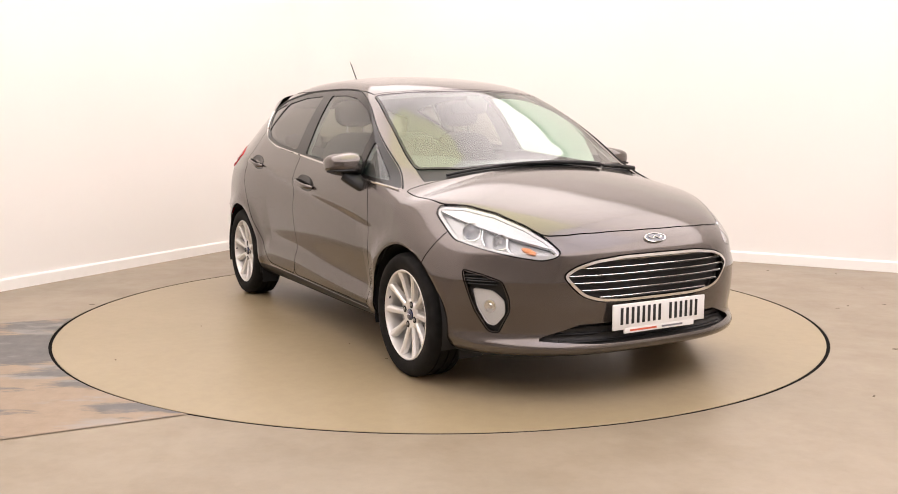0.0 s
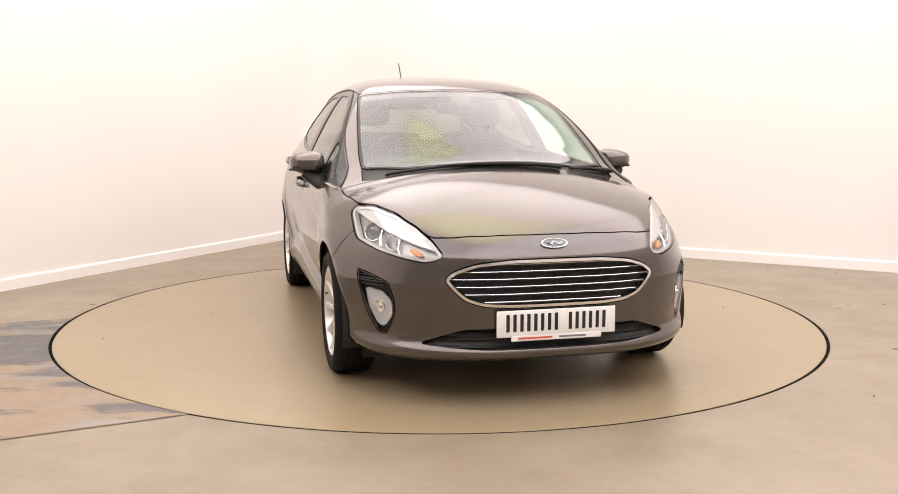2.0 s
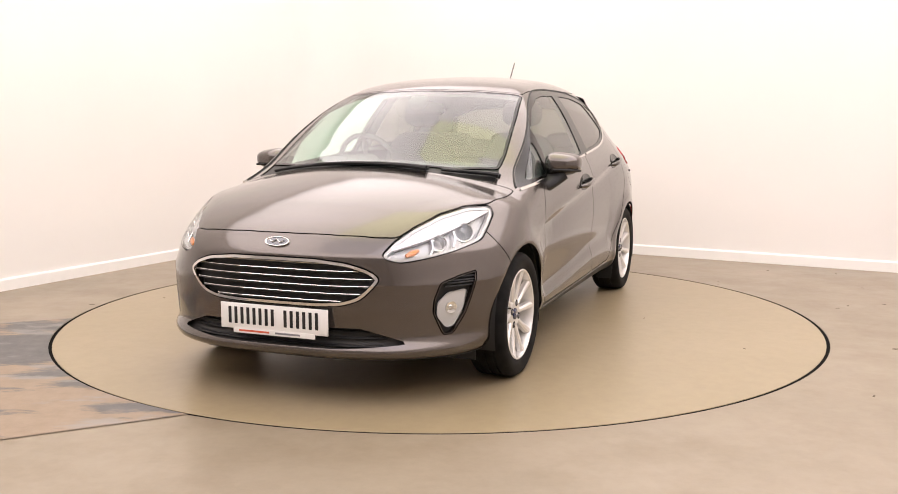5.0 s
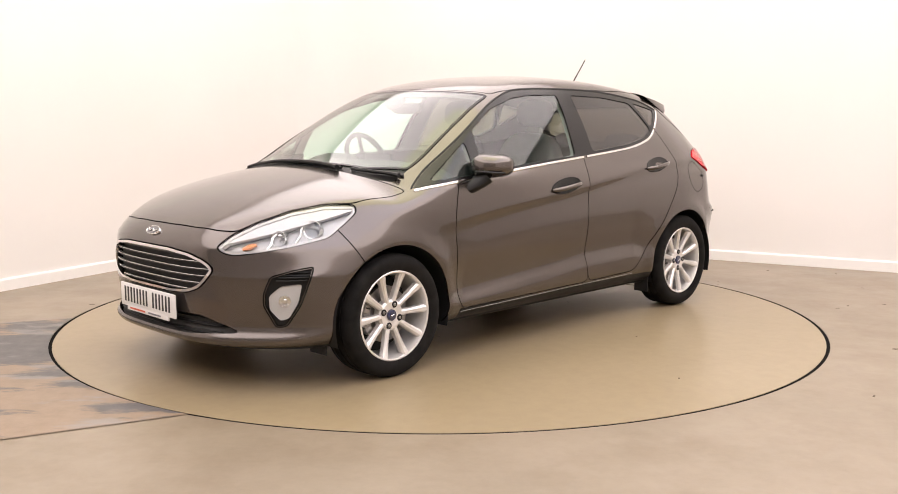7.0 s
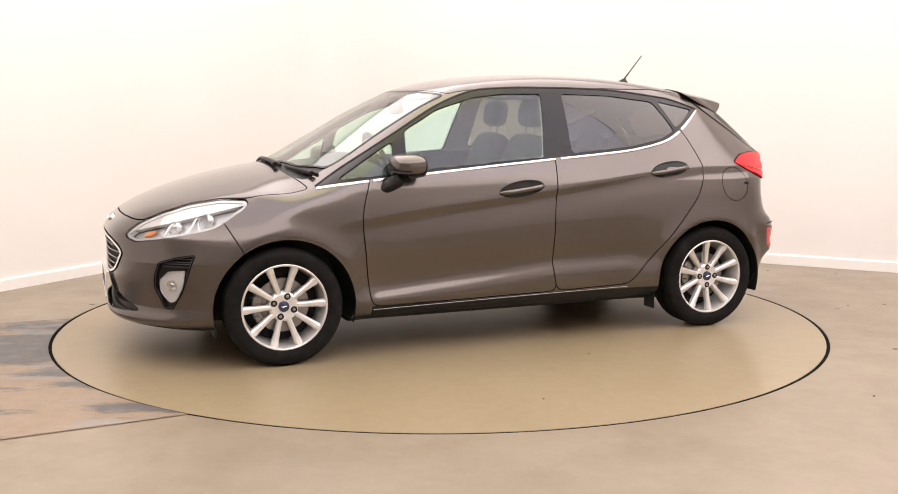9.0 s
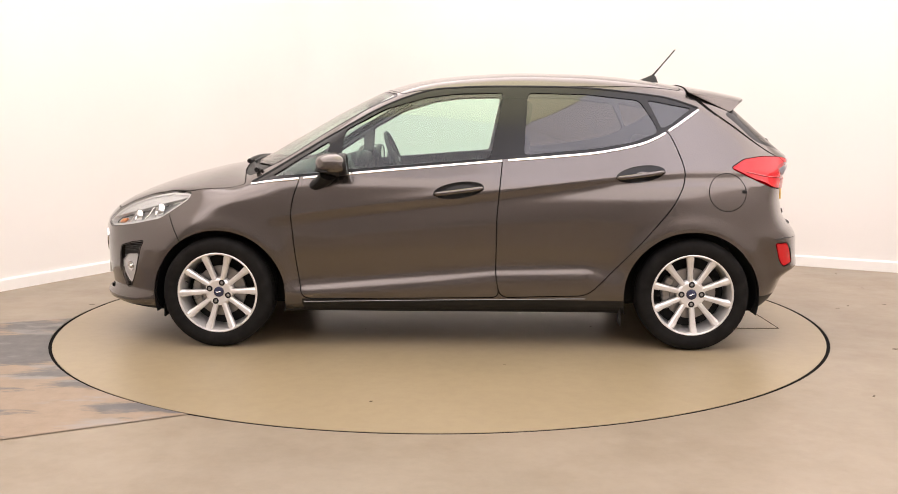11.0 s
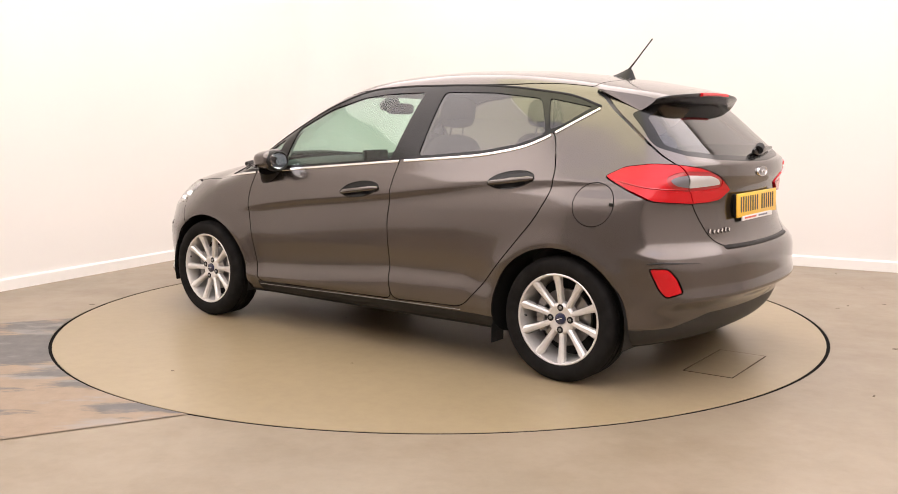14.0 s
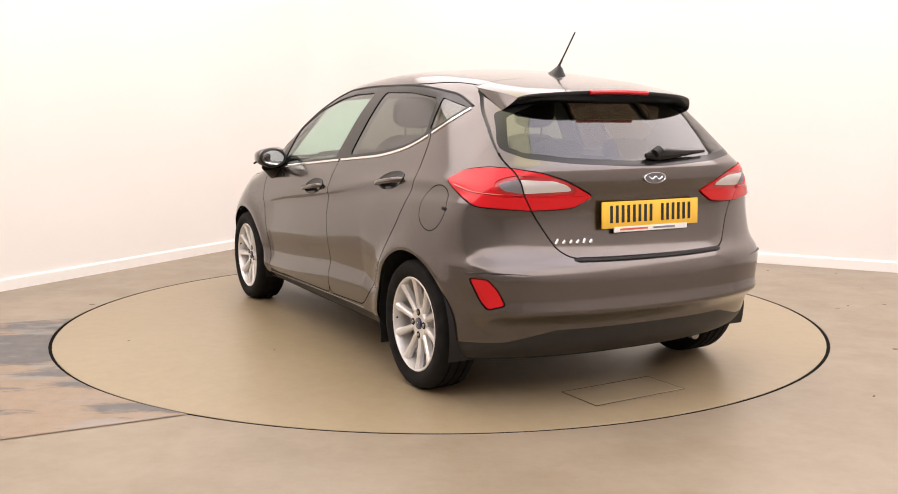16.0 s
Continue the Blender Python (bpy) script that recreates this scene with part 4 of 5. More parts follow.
for z in (0.272, 0.294, 0.316):
    ys = np.linspace(0, 0.6, 200)
    ymax = ys[outline_distance(ys, np.full(200, z), OUT["intake"]) < -0.006].max()
    yy = np.linspace(-ymax, ymax, 41)
    bm = bmesh.new()
    tube(bm, [tuple(p) for p in front_x(yy, np.full(41, z), -0.025)], 0.012, 8, 0.5)
    part("intake_slat", bm, BLACK, intake)

# headlights, fog lamps, tail lamps, reflectors
for sg in SIDES:
    piece = pieces["headlight"]
    lamp = sheet("headlight", sided(piece, sg), LENS, car, "clear headlight with bright surround", 0, raise_by=0.001)
    band, heart = split(piece, -dist(piece, "headlight") - 0.0135)
    edge, guide = split(band, -dist(band, "headlight") - 0.0025)
    sheet("lamp_seal", sided(edge, sg), BLACK, lamp, "", 0.03, raise_by=-0.002)
    sheet("light_guide", sided(guide, sg), CLEAR, lamp, "white daytime light strip", 0.028, raise_by=-0.010)
    u, _ = around(heart[0], 1.2)
    brow, heart = split(heart, -(heart[0][:, 2] - 0.672 - 0.19 * (u / 0.75 - radians(36))))
    sheet("lamp_brow", sided(brow, sg), SATIN, lamp, "pale upper bezel", 0.02, raise_by=-0.014)
    sheet("lamp_housing", sided(heart, sg), LAMP_GREY, lamp, "grey reflector housing", 0, raise_by=-0.045)
    for a, z, r, mat in ((60.5, 0.728, 0.040, BULB), (50.0, 0.695, 0.034, REFLECTOR)):
        P, N = corner(1.2, a, z, 0.034)
        n = Vector(N[0]).lerp(Vector((1, 0.25, 0)), 0.6)
        m = facing(P[0], n)
        if sg < 0:
            m = FLIP @ m @ Matrix.Scale(-1, 4, (1, 0, 0))
        bm = bmesh.new()
        lathe(bm, [(r * 0.86, 0.0), (r * 0.95, 0.016), (r * 1.02, 0.018), (r * 1.06, 0.010), (r * 1.1, -0.01)], 40)
        part("lamp_ring", bm, REFLECTOR, lamp).matrix_basis = m
        bm = bmesh.new()
        lathe(bm, [(0.0005, 0.012 if mat is BULB else -0.02)] + [(r * 0.84 * math.sin(t), (0.012 if mat is BULB else -0.02) * math.cos(t)) for t in np.linspace(0.15, 1.57, 9)], 40)
        part("projector_lens" if mat is BULB else "reflector_bowl", bm, mat, lamp).matrix_basis = m
        if mat is BULB:
            bm = bmesh.new()
            lathe(bm, [(0.0005, -0.016), (r * 0.5, -0.014), (r * 0.86, 0.0)], 40)
            part("projector_back", bm, GREY_INK, lamp).matrix_basis = m
        else:
            bm = bmesh.new()
            tube(bm, [(0, -0.02, 0), (0, 0.006, 0)], 0.007, 12)
            part("bulb", bm, CLEAR, lamp).matrix_basis = m
    P, N = corner(1.2, [39.0, 41.0, 43], [0.650, 0.662, 0.672], 0.034)
    bm = bmesh.new()
    tube(bm, [flat_y(p, sg) for p in P], [0.008, 0.015, 0.008], 10, 0.9)
    part("indicator_bulb", bm, AMBER, lamp, "amber indicator reflector")
    for a in (47.3, 56.0):
        P, N = corner(1.2, [a - 1.5, a, a + 0.5, a + 2.2], [0.636 + (a - 47) * 0.004, 0.665 + (a - 47) * 0.004, 0.70 + (a - 47) * 0.004, 0.725 + (a - 47) * 0.004], 0.028)
        bm = bmesh.new()
        tube(bm, [flat_y(p, sg) for p in P], 0.006, 8, 0.8)
        part("lamp_divider", bm, REFLECTOR, lamp)

    piece = pieces["fog_bezel"]
    band, heart = split(piece, -dist(piece, "fog_bezel") - 0.005)
    fog = sheet("fog_lamp_surround", sided(band, sg), PAINT, car, "grey fog lamp recess edge", 0.026)
    sheet("recess_back", sided(heart, sg), BLACK, fog, "", 0, raise_by=-0.024)
    loop = poly(deg([(56.2, 0.487), (50.2, 0.478), (46.9, 0.435), (46.9, 0.375), (49.8, 0.322), (52.2, 0.33), (55.0, 0.402)]), 0.014)
    uu, vv = around(heart[0], 1.2)
    lens, _ = split(heart, outline_distance(uu, vv, loop))
    f2 = sheet("fog_lamp", sided(lens, sg), LENS, fog, "clear round-cornered fog lamp", 0.002, raise_by=-0.004)
    sheet("fog_reflector", sided(lens, sg), CLEAR, f2, "", -0.006, raise_by=-0.018)
    P, N = corner(1.2, 51.2, 0.41, 0.015)
    m = facing(P[0], N[0])
    if sg < 0:
        m = FLIP @ m @ Matrix.Scale(-1, 4, (1, 0, 0))
    bm = bmesh.new()
    lathe(bm, [(0.0005, 0.008), (0.008, 0.008), (0.012, 0.0), (0.026, 0.003), (0.028, -0.004)], 28)
    part("fog_bulb", bm, CHROME, f2).matrix_basis = m
    for z, a0, a1 in ((0.503, 49.0, 57.6), (0.516, 49.5, 58.0), (0.529, 50.0, 58.4), (0.542, 53.0, 58.8)):
        P, N = corner(1.2, np.linspace(a0, a1, 6), z, 0.010)
        bm = bmesh.new()
        tube(bm, [flat_y(p, sg) for p in P], 0.006, 6, 0.6)
        part("recess_slat", bm, BLACK, fog)

    piece = pieces["tail_lamp"]
    outer_l, inner_l = (split(piece, -dist(piece, "hatch") + 0.0025)[0], split(piece, dist(piece, "hatch") + 0.0025)[0])
    for nm, pc, par in (("tail_lamp", outer_l, car), ("tailgate_lamp", inner_l, tailgate)):
        clear, red = split(pc, dist(pc, "tail_clear"))
        groove, red = split(red, dist(red, "tail_clear") - 0.016)
        fin, red = split(red, red[0][:, 2] - 0.889)
        lampo = sheet(nm, sided(red, sg), RED, par, "red tail lamp lens", 0.02, raise_by=0.005)
        sheet("lens_fin", sided(fin, sg), RED, lampo, "", 0.02, raise_by=0.010)
        sheet("lens_groove", sided(groove, sg), RED_DARK, lampo, "darker red groove round the clear lens", 0.01, raise_by=0.001)
        if nm == "tail_lamp":
            sheet("indicator_lens", sided(clear, sg), GREY_INK, lampo, "smoky inset lens", 0.004, raise_by=0.002)
        else:
            sheet("reversing_lens", sided(clear, sg), WHITE_LENS, lampo, "clear reversing lens", 0.004, raise_by=0.003)
    # a raised ridge across the red lens
    P, N = corner(-1.2, np.linspace(69, 27, 22), np.interp(np.linspace(69, 27, 22), [27, 36, 46, 60, 69], [0.884, 0.890, 0.895, 0.905, 0.935]), -0.004)
    bm = bmesh.new()
    tube(bm, [flat_y(p, sg) for p in P[:12]], [0.002] + [0.006] * 10 + [0.004], 6, 0.5)
    part("lens_ridge", bm, RED_DARK, lampo)
    refl = sheet("rear_reflector", sided(pieces["reflector"], sg), RED, car, "red rear bumper reflector", 0.015, raise_by=-0.003)
    P, N = corner(-1.2, np.linspace(60, 44, 12), np.interp(np.linspace(60, 44, 12), [44, 56, 60], [0.580, 0.590, 0.583]), -0.001)
    bm = bmesh.new()
    tube(bm, [flat_y(p, sg) for p in P], [0.002] + [0.007] * 4 + [0.006, 0.005, 0.004, 0.003, 0.0025, 0.002, 0.001], 6, 0.5)
    part("bumper_vent", bm, BLACK, refl, "black vent blade above the reflector")

    # bright strip under the side windows, one length for each panel
    for lo_x, hi_x, nm in ((0.80, 1.1, "wing"), (-0.262, 0.795, "front"), (-1.115, -0.267, "rear"), (-1.31, -1.12, "quarter")):
        b = BELT[(BELT[:, 0] <= hi_x) & (BELT[:, 0] >= lo_x)]
        P = side_y(b[:, 0], b[:, 1] - 0.008, 0.002)
        bm = bmesh.new()
        tube(bm, [flat_y(p, sg) for p in P], 0.0075, 8, 0.5, up=(0, 1, 0.45))
        part("belt_trim", bm, CHROME, car, "chrome strip below the side windows")
    b = spline([(0.79, 0.268), (0.2, 0.280), (-0.3, 0.288), (-0.69, 0.294)])
    P = side_y(b[:, 0], b[:, 1] - 0.022, 0.002)
    bm = bmesh.new()
    tube(bm, [flat_y(p, sg) for p in P], 0.0017, 6)
    part("sill_trim", bm, STEEL, car, "thin bright sill edge")
    # black seal over the windows
    top = spline([belt[-1]] + upper + [belt[0]])
    P = side_y(top[:, 0], top[:, 1] + 0.003, 0.001)
    bm = bmesh.new()
    tube(bm, [flat_y(p, sg) for p in P], 0.006, 6, 0.6, up=(0, 1, 0.45))
    part("window_seal", bm, BLACK, car)

    # door handles
    for (hx, hz), length in (((-0.028, 0.838), 0.262), ((-0.966, 0.921), 0.252)):
        hd = new("door_handle")
        hd.parent = car
        hd["label"] = "grey door handle over a black patch shading its hollow"
        # the hollow's shade is a black patch lying on the door skin
        th = np.linspace(0, 2 * np.pi, 40, endpoint=False)
        rows = []
        for k, rr, dp in ((0, 1.0, 0.0015), (1, 0.97, 0.003), (2, 0.90, 0.0012), (3, 0.5, 0.0010)):
            rows.append([flat_y(p, sg) for p in side_y(hx + rr * length / 2 * np.cos(th), hz + rr * 0.042 * np.sin(th) - 0.016 * rr * np.cos(th), dp)])
        bm = bmesh.new()
        vr = [[bm.verts.new(p) for p in r] for r in rows]
        for a, b in zip(vr, vr[1:]):
            for k in range(40):
                bm.faces.new((a[k], a[(k + 1) % 40], b[(k + 1) % 40], b[k]))
        bm.faces.new(vr[-1])
        part("handle_hollow_shade", bm, BLACK_GLOSS, hd)
        t = np.linspace(-1, 1, 17)
        P = side_y(hx + t * length * 0.485, hz - 0.016 * t - 0.004, 0.0)
        P[:, 1] += 0.034 * (1 - np.abs(t) ** 4) + 0.002
        bm = bmesh.new()
        tube(bm, [flat_y(p, sg) for p in P], [0.007] + [0.0125] * 15 + [0.007], 12, 0.9, up=(0, 1, 0))
        part("grip", bm, PAINT, hd, "body-coloured grip")

    # mirrors
    mir = new("door_mirror")
    mir.parent = car
    mir["label"] = "grey door mirror with black base"

    def shape(p):
        k = (p.x + 0.08) / 0.16
        s = 1.0 - 0.35 * max(0.0, k - 0.35) ** 1.3
        out = (p.y / 0.092 + 1) / 2
        return Vector((p.x - 0.03 * out ** 2, p.y * (1 - 0.12 * max(0, k - 0.4)), p.z * s * (1.08 - 0.42 * out) + 0.004 + 0.006 * out))

    for nm, mat, keep_up in (("mirror_cap", PAINT, True), ("mirror_base", BLACK_GLOSS, False)):
        bm = bmesh.new()
        cushion(bm, (0.080, 0.092, 0.070), Matrix.Translation((0.637, 0.880, 0.964)), 3.2, 36, 24, shape)
        bmesh.ops.bisect_plane(bm, geom=bm.verts[:] + bm.edges[:] + bm.faces[:], plane_co=(0.637, 0.872, 0.944), plane_no=(0, 0.12, 1), clear_inner=keep_up, clear_outer=not keep_up)
        if not keep_up:
            bmesh.ops.scale(bm, vec=(0.97, 0.97, 1), verts=bm.verts[:], space=Matrix.Translation((-0.637, -0.872, -0.94)))
        if sg < 0:
            bmesh.ops.scale(bm, vec=(1, -1, 1), verts=bm.verts[:])
        part(nm, bm, mat, mir)
    bm = bmesh.new()
    tube(bm, [(0.70, 0.83 * sg, 0.944), (0.708, 0.85 * sg, 0.944), (0.712, 0.88 * sg, 0.945), (0.69, 0.94 * sg, 0.942), (0.63, 0.972 * sg, 0.938)], [0.002, 0.005, 0.006, 0.007, 0.006], 8)
    part("mirror_indicator", bm, BLACK_GLOSS, mir, "smoky indicator strip")
    bm = bmesh.new()
    tube(bm, [(0.735, 0.765 * sg, 0.855), (0.70, 0.80 * sg, 0.868), (0.665, 0.835 * sg, 0.895), (0.64, 0.86 * sg, 0.925)], [0.055, 0.060, 0.058, 0.066], 14, 0.62, up=(0, 0.3 * sg, 1))
    part("mirror_arm", bm, BLACK, mir, "black mirror arm")
    bm = bmesh.new()
    lathe(bm, [(0.0005, 0.004), (0.92, 0.004), (1.0, 0.0), (1.02, -0.01)], 40)
    bmesh.ops.scale(bm, vec=(0.070, 1, 0.048), verts=bm.verts[:])
    g = part("mirror_glass", bm, material("mirror_silver", (0.85, 0.9, 0.88), 0.02, 1.0) if sg > 0 else bpy.data.materials["mirror_silver"], mir)
    g.matrix_basis = facing((0.552, 0.878 * sg, 0.972), (-1, -0.06 * sg, 0.03))
    bm = bmesh.new()
    lathe(bm, [(1.0, 0.003), (1.06, 0.008), (1.2, 0.0), (1.24, -0.03)], 40)
    bmesh.ops.scale(bm, vec=(0.070, 1, 0.048), verts=bm.verts[:])
    part("mirror_bezel", bm, BLACK, mir).matrix_basis = facing((0.552, 0.878 * sg, 0.972), (-1, -0.06 * sg, 0.03))

# scuttle, wipers
for pts, r in (([(1.118, -0.55), (1.148, -0.3), (1.158, 0.0), (1.150, 0.34)], 0.008), ([(1.135, 0.40), (1.10, 0.52), (1.03, 0.67)], 0.008)):
    w = new("windscreen_wiper")
    w.parent = car
    c = spline(pts)
    P = top_z(c[:, 0], c[:, 1], 0.005)
    bm = bmesh.new()
    tube(bm, [tuple(p) for p in P], r, 8, 1.0)
    part("blade", bm, BLACK, w)
    n = len(P)
    P2 = P[n // 3:].copy()
    P2[:, 2] += 0.004
    P2[:, 0] += np.linspace(0.0, 0.03, len(P2))
    bm = bmesh.new()
    tube(bm, [tuple(p) for p in P2], [0.006 + 0.008 * k / len(P2) for k in range(len(P2))], 8)
    part("arm", bm, BLACK, w)

# aerial
aerial = new("roof_aerial")
aerial.parent = car
bm = bmesh.new()
rings = []
for k, (x, wd, h) in enumerate(((-1.055, 0.004, 0.003), (-1.08, 0.018, 0.014), (-1.11, 0.026, 0.030), (-1.14, 0.030, 0.048), (-1.158, 0.029, 0.056), (-1.172, 0.026, 0.045), (-1.185, 0.018, 0.012), (-1.19, 0.008, 0.003))):
    z0 = float(top_line(x)) - 0.004
    rings.append([bm.verts.new((x, yy * wd, z0 + zz * h)) for yy, zz in ((-1.15, 0), (-0.75, 0.35), (-0.3, 0.85), (0, 1), (0.3, 0.85), (0.75, 0.35), (1.15, 0))])
for a, b in zip(rings, rings[1:]):
    for j in range(6):
        bm.faces.new((a[j], a[j + 1], b[j + 1], b[j]))
part("aerial_foot", bm, BLACK, aerial, "black fin-shaped foot", 60)
bm = bmesh.new()
tube(bm, [(-1.15, 0, 1.452), (-1.168, 0, 1.476), (-1.19, 0, 1.501), (-1.278, 0, 1.606)], [0.007, 0.005, 0.0038, 0.0036], 8)
part("aerial_rod", bm, BLACK, aerial)

# spoiler on the tailgate
yy = np.linspace(-1, 1, 49)
xs = np.linspace(0, 1, 12)
half = lambda s: 0.522 - 0.040 * s ** 1.5


def spoiler_grid(upper_side):
    out = []
    for s in xs:
        row = []
        for q in yy:
            y = q * half(s)
            x1 = -1.612 + 0.075 * abs(q) ** 3.5
            x0 = -1.255 if upper_side else float(tail_line(1.272) + bow_rear(y)) + 0.004
            x = x0 + (x1 - x0) * s
            top = float(roof_height(x, y)) + 0.005 - 0.012 * abs(q) ** 14
            if upper_side:
                z = top - 0.006 * s ** 6
            else:
                edge = float(roof_height(x1, y)) - 0.016
                root_z = 1.272 - 0.03 * abs(q) ** 8
                z = root_z + (edge - root_z) * s ** 1.3
                z = min(z, top - 0.004)
            row.append((x, y, z))
        out.append(row)
    return out


def grid_part(rows, name, mat, parent, label=""):
    bm = bmesh.new()
    v = [[bm.verts.new(p) for p in r] for r in rows]
    for a, b in zip(v, v[1:]):
        for j in range(len(a) - 1):
            bm.faces.new((a[j], a[j + 1], b[j + 1], b[j]))
    return part(name, bm, mat, parent, label, 60)


ut, lt = spoiler_grid(True), spoiler_grid(False)
spoiler = grid_part(ut, "spoiler", PAINT, tailgate, "grey roof spoiler")
grid_part(lt, "spoiler_underside", BLACK_GLOSS, spoiler, "gloss black underside")
lip = [ut[-1], [(p[0] - 0.004, p[1], (p[2] + q[2]) / 2) for p, q in zip(ut[-1], lt[-1])], lt[-1]]
grid_part(lip, "spoiler_lip", BLACK_GLOSS, spoiler)
for k in (0, -1):
    side_rows = [[r[k] for r in ut], [tuple((a + b) / 2 for a, b in zip(p[k], q[k])) for p, q in zip(ut, lt)], [r[k] for r in lt]]
    grid_part(side_rows, "spoiler_end", PAINT, spoiler)
mid_edge = [p for p in lip[1] if abs(p[1]) < 0.165]
bm = bmesh.new()
tube(bm, [(p[0] - 0.001, p[1], p[2]) for p in mid_edge], 0.0105, 8, 0.9)
part("brake_light_strip", bm, RED, spoiler, "red high-level brake light")

# dark joint under the tailgate
yy2 = np.linspace(-0.40, 0.40, 33)
P = front_x(yy2, 0.628 + 0.004 * (yy2 / 0.4) ** 2, -0.004, -1)
bm = bmesh.new()
tube(bm, [tuple(p) for p in P], [0.008] + [0.016] * 31 + [0.008], 8, 0.8)
part("tailgate_joint", bm, BLACK, tailgate)

# rear wiper
rw = new("rear_wiper")
rw.parent = tailgate
P = front_x(np.linspace(0.02, -0.345, 12), np.linspace(1.035, 1.048, 12), 0.018, -1)
bm = bmesh.new()
tube(bm, [tuple(p) for p in P], [0.010, 0.022, 0.026, 0.026, 0.024, 0.020, 0.016, 0.013, 0.011, 0.009, 0.008, 0.006], 10, 0.7, up=(-1, 0, 0))
part("wiper_arm", bm, BLACK_GLOSS, rw)
P = front_x([-0.02, -0.05], [1.032, 1.045], 0.03, -1)
bm = bmesh.new()
tube(bm, [tuple(P[0]), tuple(P[1] + np.array([-0.012, 0, 0.004]))], 0.022, 12)
part("wiper_hub", bm, BLACK, rw)


# number plates with plain bars
def plate(x, z, w, h, tilt, mat, sgn):
    root = new("number_plate")
    root.parent = car
    root["label"] = "white front plate with plain black bars" if sgn > 0 else "yellow rear plate with plain black bars"
    root.matrix_basis = Matrix.Translation((x, 0, z)) @ Matrix.Rotation(radians(90 if sgn > 0 else -90), 4, "Z") @ Matrix.Rotation(radians(tilt), 4, "X")
    bm = bmesh.new()
    box(bm, (-w / 2, -0.004, -h / 2), (w / 2, 0.004, h / 2), 0.003, 2)
    part("plate_board", bm, mat, root)
    bm = bmesh.new()
    box(bm, (-0.2, -0.0052, -h / 2 - 0.018), (0.2, 0.003, -h / 2 + 0.006), 0.002, 1)
    part("dealer_strip", bm, PLATE_WHITE, root)
    k = -0.222
    for i in range(7):
        if i == 4:
            k += 0.032
        for j in (0, 1):
            bm = bmesh.new()
            box(bm, (k + 0.030 * j, -0.0052, -0.033), (k + 0.030 * j + 0.0145, -0.0035, 0.040))
            part("plate_bar", bm, INK, root)
        k += 0.0605
    for a, b, m2 in ((-0.17, -0.02, RED_INK), (0.01, 0.13, GREY_INK)):
        bm = bmesh.new()
        box(bm, (a, -0.006, -h / 2 - 0.010), (b, -0.005, -h / 2 - 0.002))
        part("strip_bar", bm, m2, root)
    return root


plate(2.047, 0.364, 0.525, 0.112, 0, PLATE_WHITE, 1)
plate(-1.848, 0.806, 0.525, 0.112, -2, PLATE_YELLOW, -1)
bm = bmesh.new()
box(bm, (-1.842, -0.235, 0.755), (-1.80, 0.235, 0.857), 0.008, 2)
part("plate_recess", bm, BLACK, tailgate, "dark plate plinth")


def badge(p, n):
    root = new("badge")
    root.parent = car
    root["label"] = "oval chrome-rimmed badge"
    root.matrix_basis = facing(p, n)
    bm = bmesh.new()
    lathe(bm, [(0.86, 0.003), (0.90, 0.006), (0.97, 0.0055), (1.0, 0.002), (1.0, -0.004)], 48)
    bmesh.ops.scale(bm, vec=(0.060, 1, 0.0245), verts=bm.verts[:])
    part("badge_rim", bm, CHROME, root)
    bm = bmesh.new()
    lathe(bm, [(0.0005, 0.0045), (0.5, 0.0042), (0.88, 0.003)], 48)
    bmesh.ops.scale(bm, vec=(0.060, 1, 0.0245), verts=bm.verts[:])
    part("badge_field", bm, BADGE, root)
    bm = bmesh.new()
    tube(bm, [tuple(q) for q in spline([(-0.036, 0.005, 0.004), (-0.018, 0.006, -0.006), (0.0, 0.006, 0.005), (0.018, 0.006, -0.005), (0.036, 0.005, 0.006)])], 0.0032, 6)
    part("badge_mark", bm, CHROME, root)


P = front_x([0.0], [0.686], 0.003)
badge(P[0], body_normal(P)[0])
P = front_x([0.0], [0.957], 0.004, -1)
badge(P[0], body_normal(P)[0])
script = new("tailgate_lettering")
script.parent = tailgate
script["label"] = "chrome bars of a nameplate"
for k in range(6):
    y = 0.458 - 0.030 * k
    tall = 0.018 if k in (0, 4) else 0.012
    P = front_x([y, y - 0.006, y - 0.012], [0.693, 0.693 + tall / 2, 0.693 + tall], 0.003, -1)
    bm = bmesh.new()
    tube(bm, [tuple(p) for p in P], 0.0075, 8, 0.35, up=(-1, 0, 0))
    part("letter_bar", bm, CHROME, script)
# tailpipe
bm = bmesh.new()
tube(bm, [(-1.45, -0.40, 0.215), (-1.70, -0.42, 0.20)], 0.025, 20)
part("tailpipe", bm, STEEL, car)
# filler flap latch
bm = bmesh.new()
P = side_y([-1.487, -1.508], [0.832, 0.830], 0.002)
tube(bm, [tuple(p) for p in P], 0.008, 8, 0.6, up=(0, 1, 0))
part("flap_latch", bm, BLACK, car)

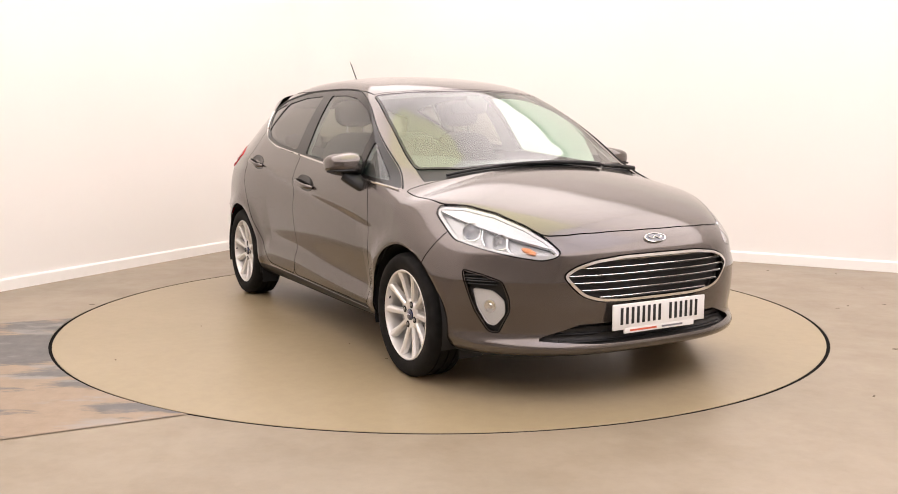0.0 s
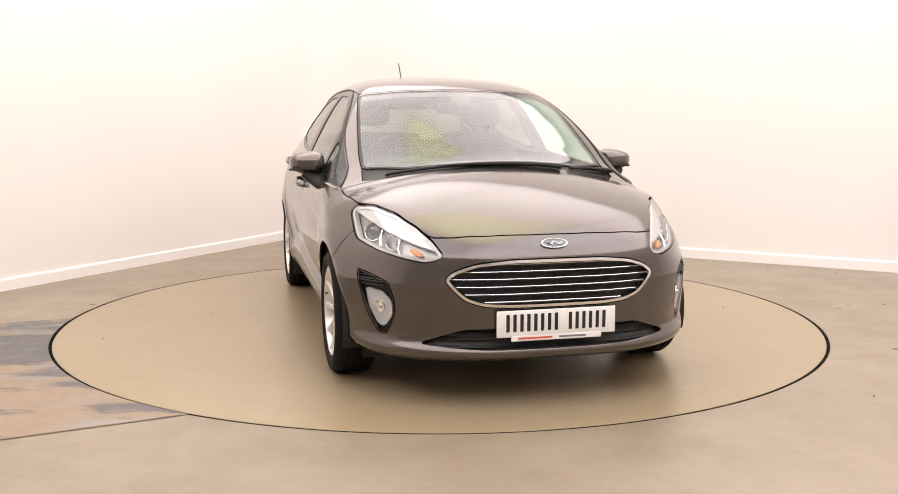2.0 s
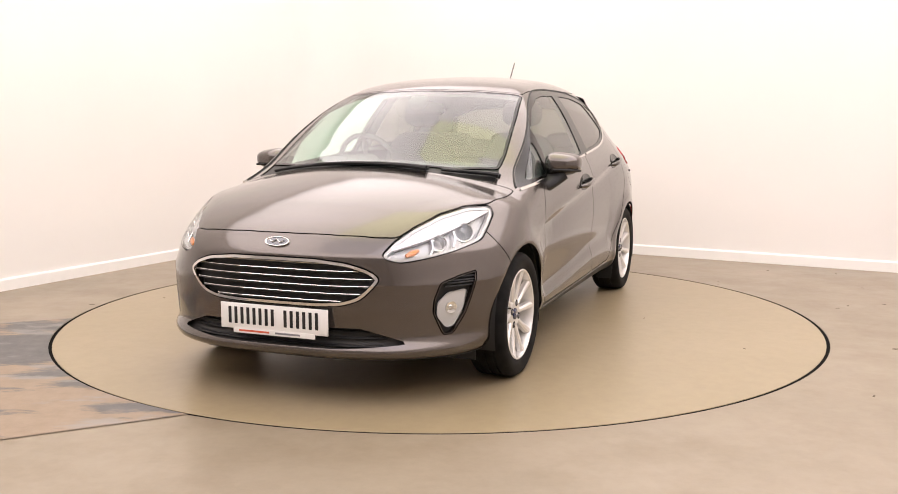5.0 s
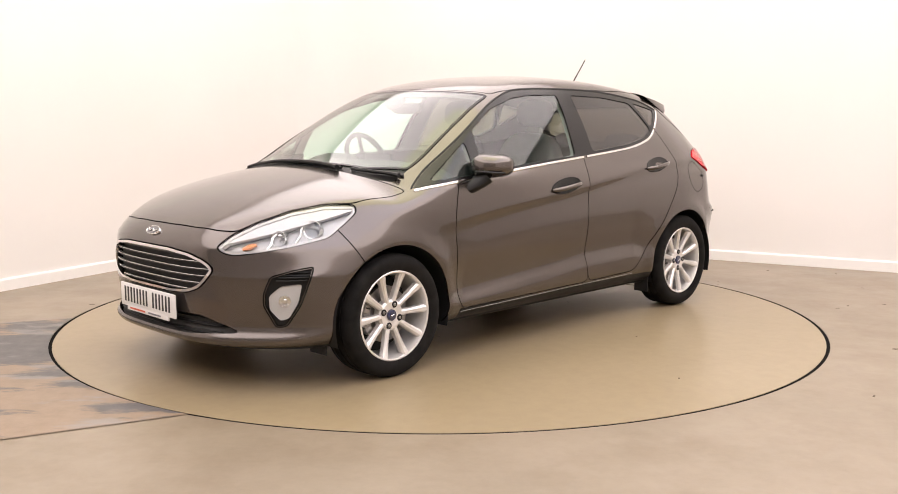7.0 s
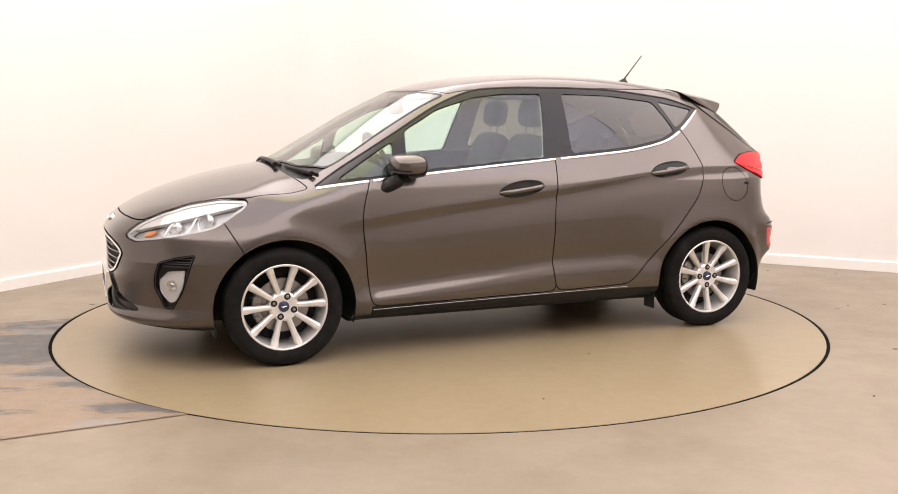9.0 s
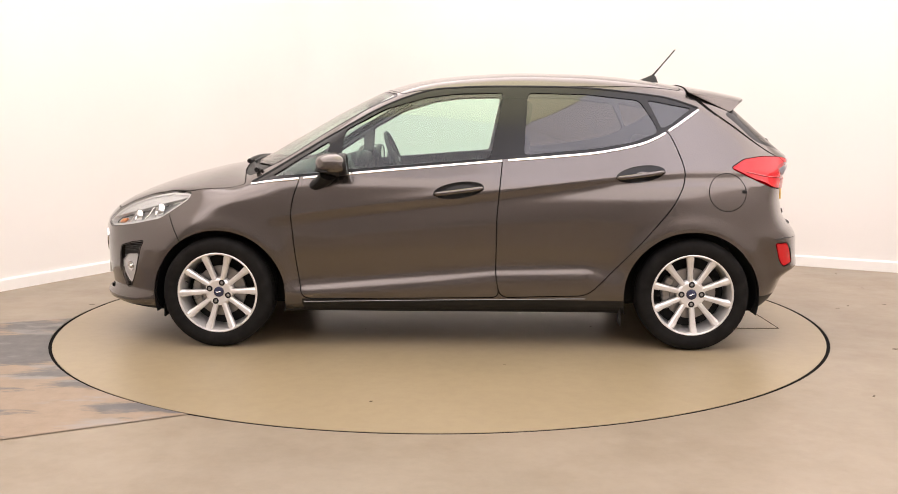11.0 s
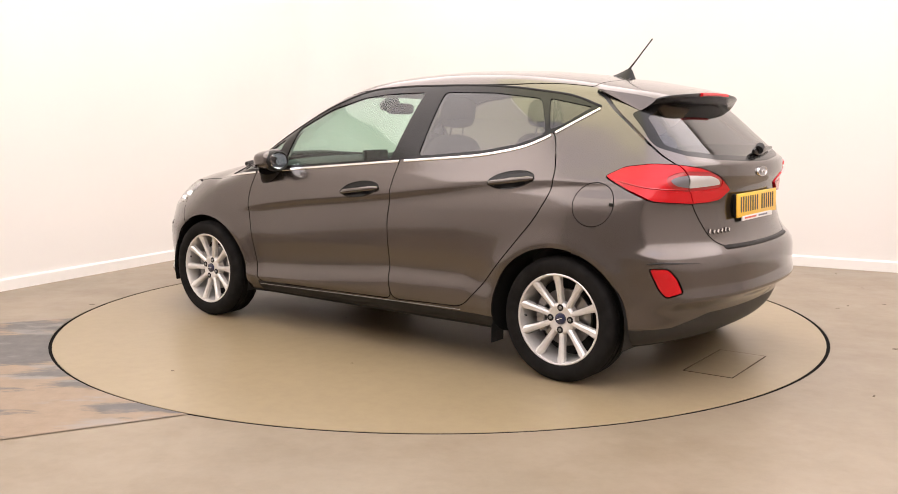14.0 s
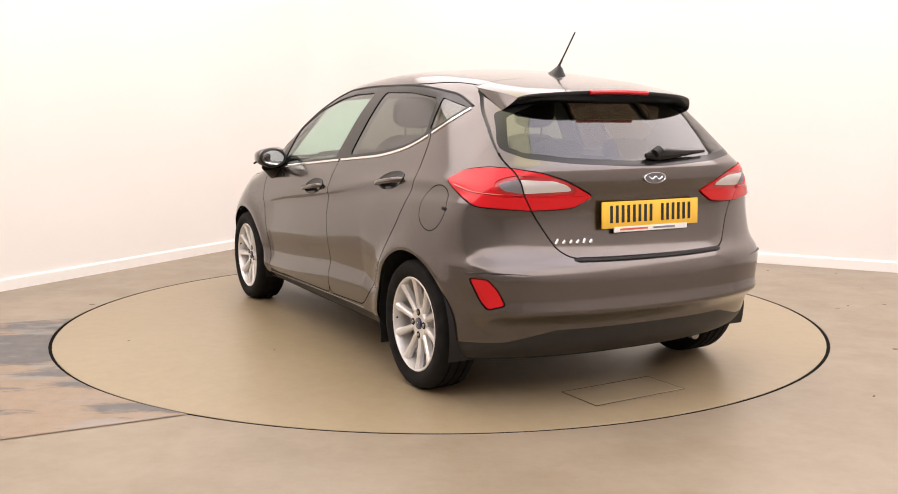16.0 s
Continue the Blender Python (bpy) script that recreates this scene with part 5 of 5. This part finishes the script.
# ---------------------------------------------------------------- cabin
def seat(x, y, front=True, wide=0.25):
    root = new("front_seat" if front else "rear_seat")
    root.parent = car
    root["label"] = "dark cloth seat with headrest"
    bm = bmesh.new()
    cushion(bm, (0.26, wide, 0.085), pose(x + 0.28, y, 0.50, 0, -6, 0), 4, 28, 14)
    part("seat_base", bm, CLOTH, root)
    tall = 0.33 if front else 0.27
    bm = bmesh.new()
    lean = 17

    def taper(p):
        k = p.z / tall
        return Vector((p.x - 0.02 * (1 - k * k), p.y * (1 - 0.16 * max(0, k) ** 2), p.z))
    cushion(bm, (0.075, wide, tall), pose(x - 0.08, y, 0.50 + tall * 0.9, 0, -lean, 0), 4, 28, 20, taper)
    part("seat_back", bm, CLOTH, root)
    top = Vector((x - 0.08, y, 0.50 + tall * 0.9)) + Vector((-math.sin(radians(lean)), 0, math.cos(radians(lean)))) * tall
    bm = bmesh.new()
    cushion(bm, (0.050, 0.125 if front else 0.13, 0.082 if front else 0.055), pose(top.x - 0.012, y, top.z + (0.125 if front else 0.05), 0, -8, 0), 3.2, 28, 16)
    hr = part("headrest", bm, CLOTH, root)
    if front:
        for d in (-0.055, 0.055):
            bm = bmesh.new()
            tube(bm, [(top.x + 0.01, y + d, top.z - 0.03), (top.x - 0.01, y + d, top.z + 0.07)], 0.006, 8)
            part("headrest_post", bm, STEEL, hr)
    return root


seat(-0.13, 0.36)
seat(-0.22, -0.36)
for y in (0.42, -0.42):
    seat(-0.98, y, False, 0.26)
seat(-0.98, 0.0, False, 0.15)
dash = new("dashboard")
dash.parent = car
bm = bmesh.new()
cushion(bm, (0.24, 0.70, 0.17), pose(0.82, 0, 0.80, 0, 6, 0), 4, 40, 16)
part("dash_top", bm, TRIM, dash)
bm = bmesh.new()
cushion(bm, (0.10, 0.19, 0.05), pose(0.66, -0.36, 0.945, 0, 12, 0), 3, 24, 12)
part("instrument_hood", bm, TRIM, dash)
bm = bmesh.new()
box(bm, (0.60, -0.11, 0.90), (0.625, 0.11, 1.01), 0.008, 2)
part("touch_screen", bm, BLACK_GLOSS, dash)
bm = bmesh.new()
cushion(bm, (0.55, 0.12, 0.14), pose(0.15, 0, 0.42), 5, 24, 12)
part("centre_console", bm, TRIM, dash)
sw = new("steering_wheel")
sw.parent = car
sw.matrix_basis = pose(0.40, -0.36, 0.945, 0, -68, 0)
bm = bmesh.new()
tube(bm, [(0.178 * math.cos(a), 0.178 * math.sin(a), 0) for a in np.linspace(0, 2 * math.pi, 49)], 0.015, 10)
part("wheel_rim", bm, TRIM, sw)
bm = bmesh.new()
cushion(bm, (0.07, 0.085, 0.03), pose(0, 0, -0.02), 3, 24, 12)
part("wheel_boss", bm, TRIM, sw)
for a in (0, 180, 270):
    bm = bmesh.new()
    c, s = math.cos(radians(a + 90)), math.sin(radians(a + 90))
    tube(bm, [(0.05 * c, 0.05 * s, -0.015), (0.175 * c, 0.175 * s, 0)], 0.016, 8, 0.5)
    part("wheel_spoke", bm, LAMP_GREY if a != 270 else TRIM, sw)
# rear-view mirror, sensor pod and visors
rv = new("rear_view_mirror")
rv.parent = car
bm = bmesh.new()
cushion(bm, (0.018, 0.12, 0.034), pose(0.40, 0.0, 1.265), 4, 24, 10)
part("mirror_shell", bm, TRIM, rv)
bm = bmesh.new()
cushion(bm, (0.06, 0.055, 0.03), pose(0.49, 0, 1.297, 0, 28, 0), 3, 20, 10)
part("sensor_pod", bm, TRIM, rv)
bm = bmesh.new()
cushion(bm, (0.42, 0.5, 0.012), pose(-1.42, 0, 0.93), 6, 24, 8)
part("parcel_shelf", bm, TRIM, car, "black parcel shelf")


def motions():
    """The turntable and the car on it turn together, starting gently."""
    turn = [(0, -61.03), (0.5, -62.39), (1.0, -65.54), (1.5, -70.3), (2.0, -76.2), (2.5, -82.1), (3.0, -88.1), (3.5, -94.05), (4.0, -100.1), (4.5, -106.05), (5.0, -112.1),
            (6.2, -126.3), (7.5, -141.65), (8.0, -147.5), (8.5, -153.25), (9.0, -159.15), (10.2, -173.25), (11.5, -188.5), (12.0, -194.35), (12.5, -200.2), (13.0, -206.15),
            (13.5, -212.1), (14.0, -218.05), (14.5, -223.95), (15.0, -229.95), (15.5, -235.9), (16.0, -241.9)]
    walk(turntable, [(t, pose(0, 0, 0, 0, 0, a)) for t, a in turn])
    walk(car, [(t, pose(0, 0, 0, 0, 0, a) @ pose(-0.105, 0.0228, 0)) for t, a in turn])


motions()
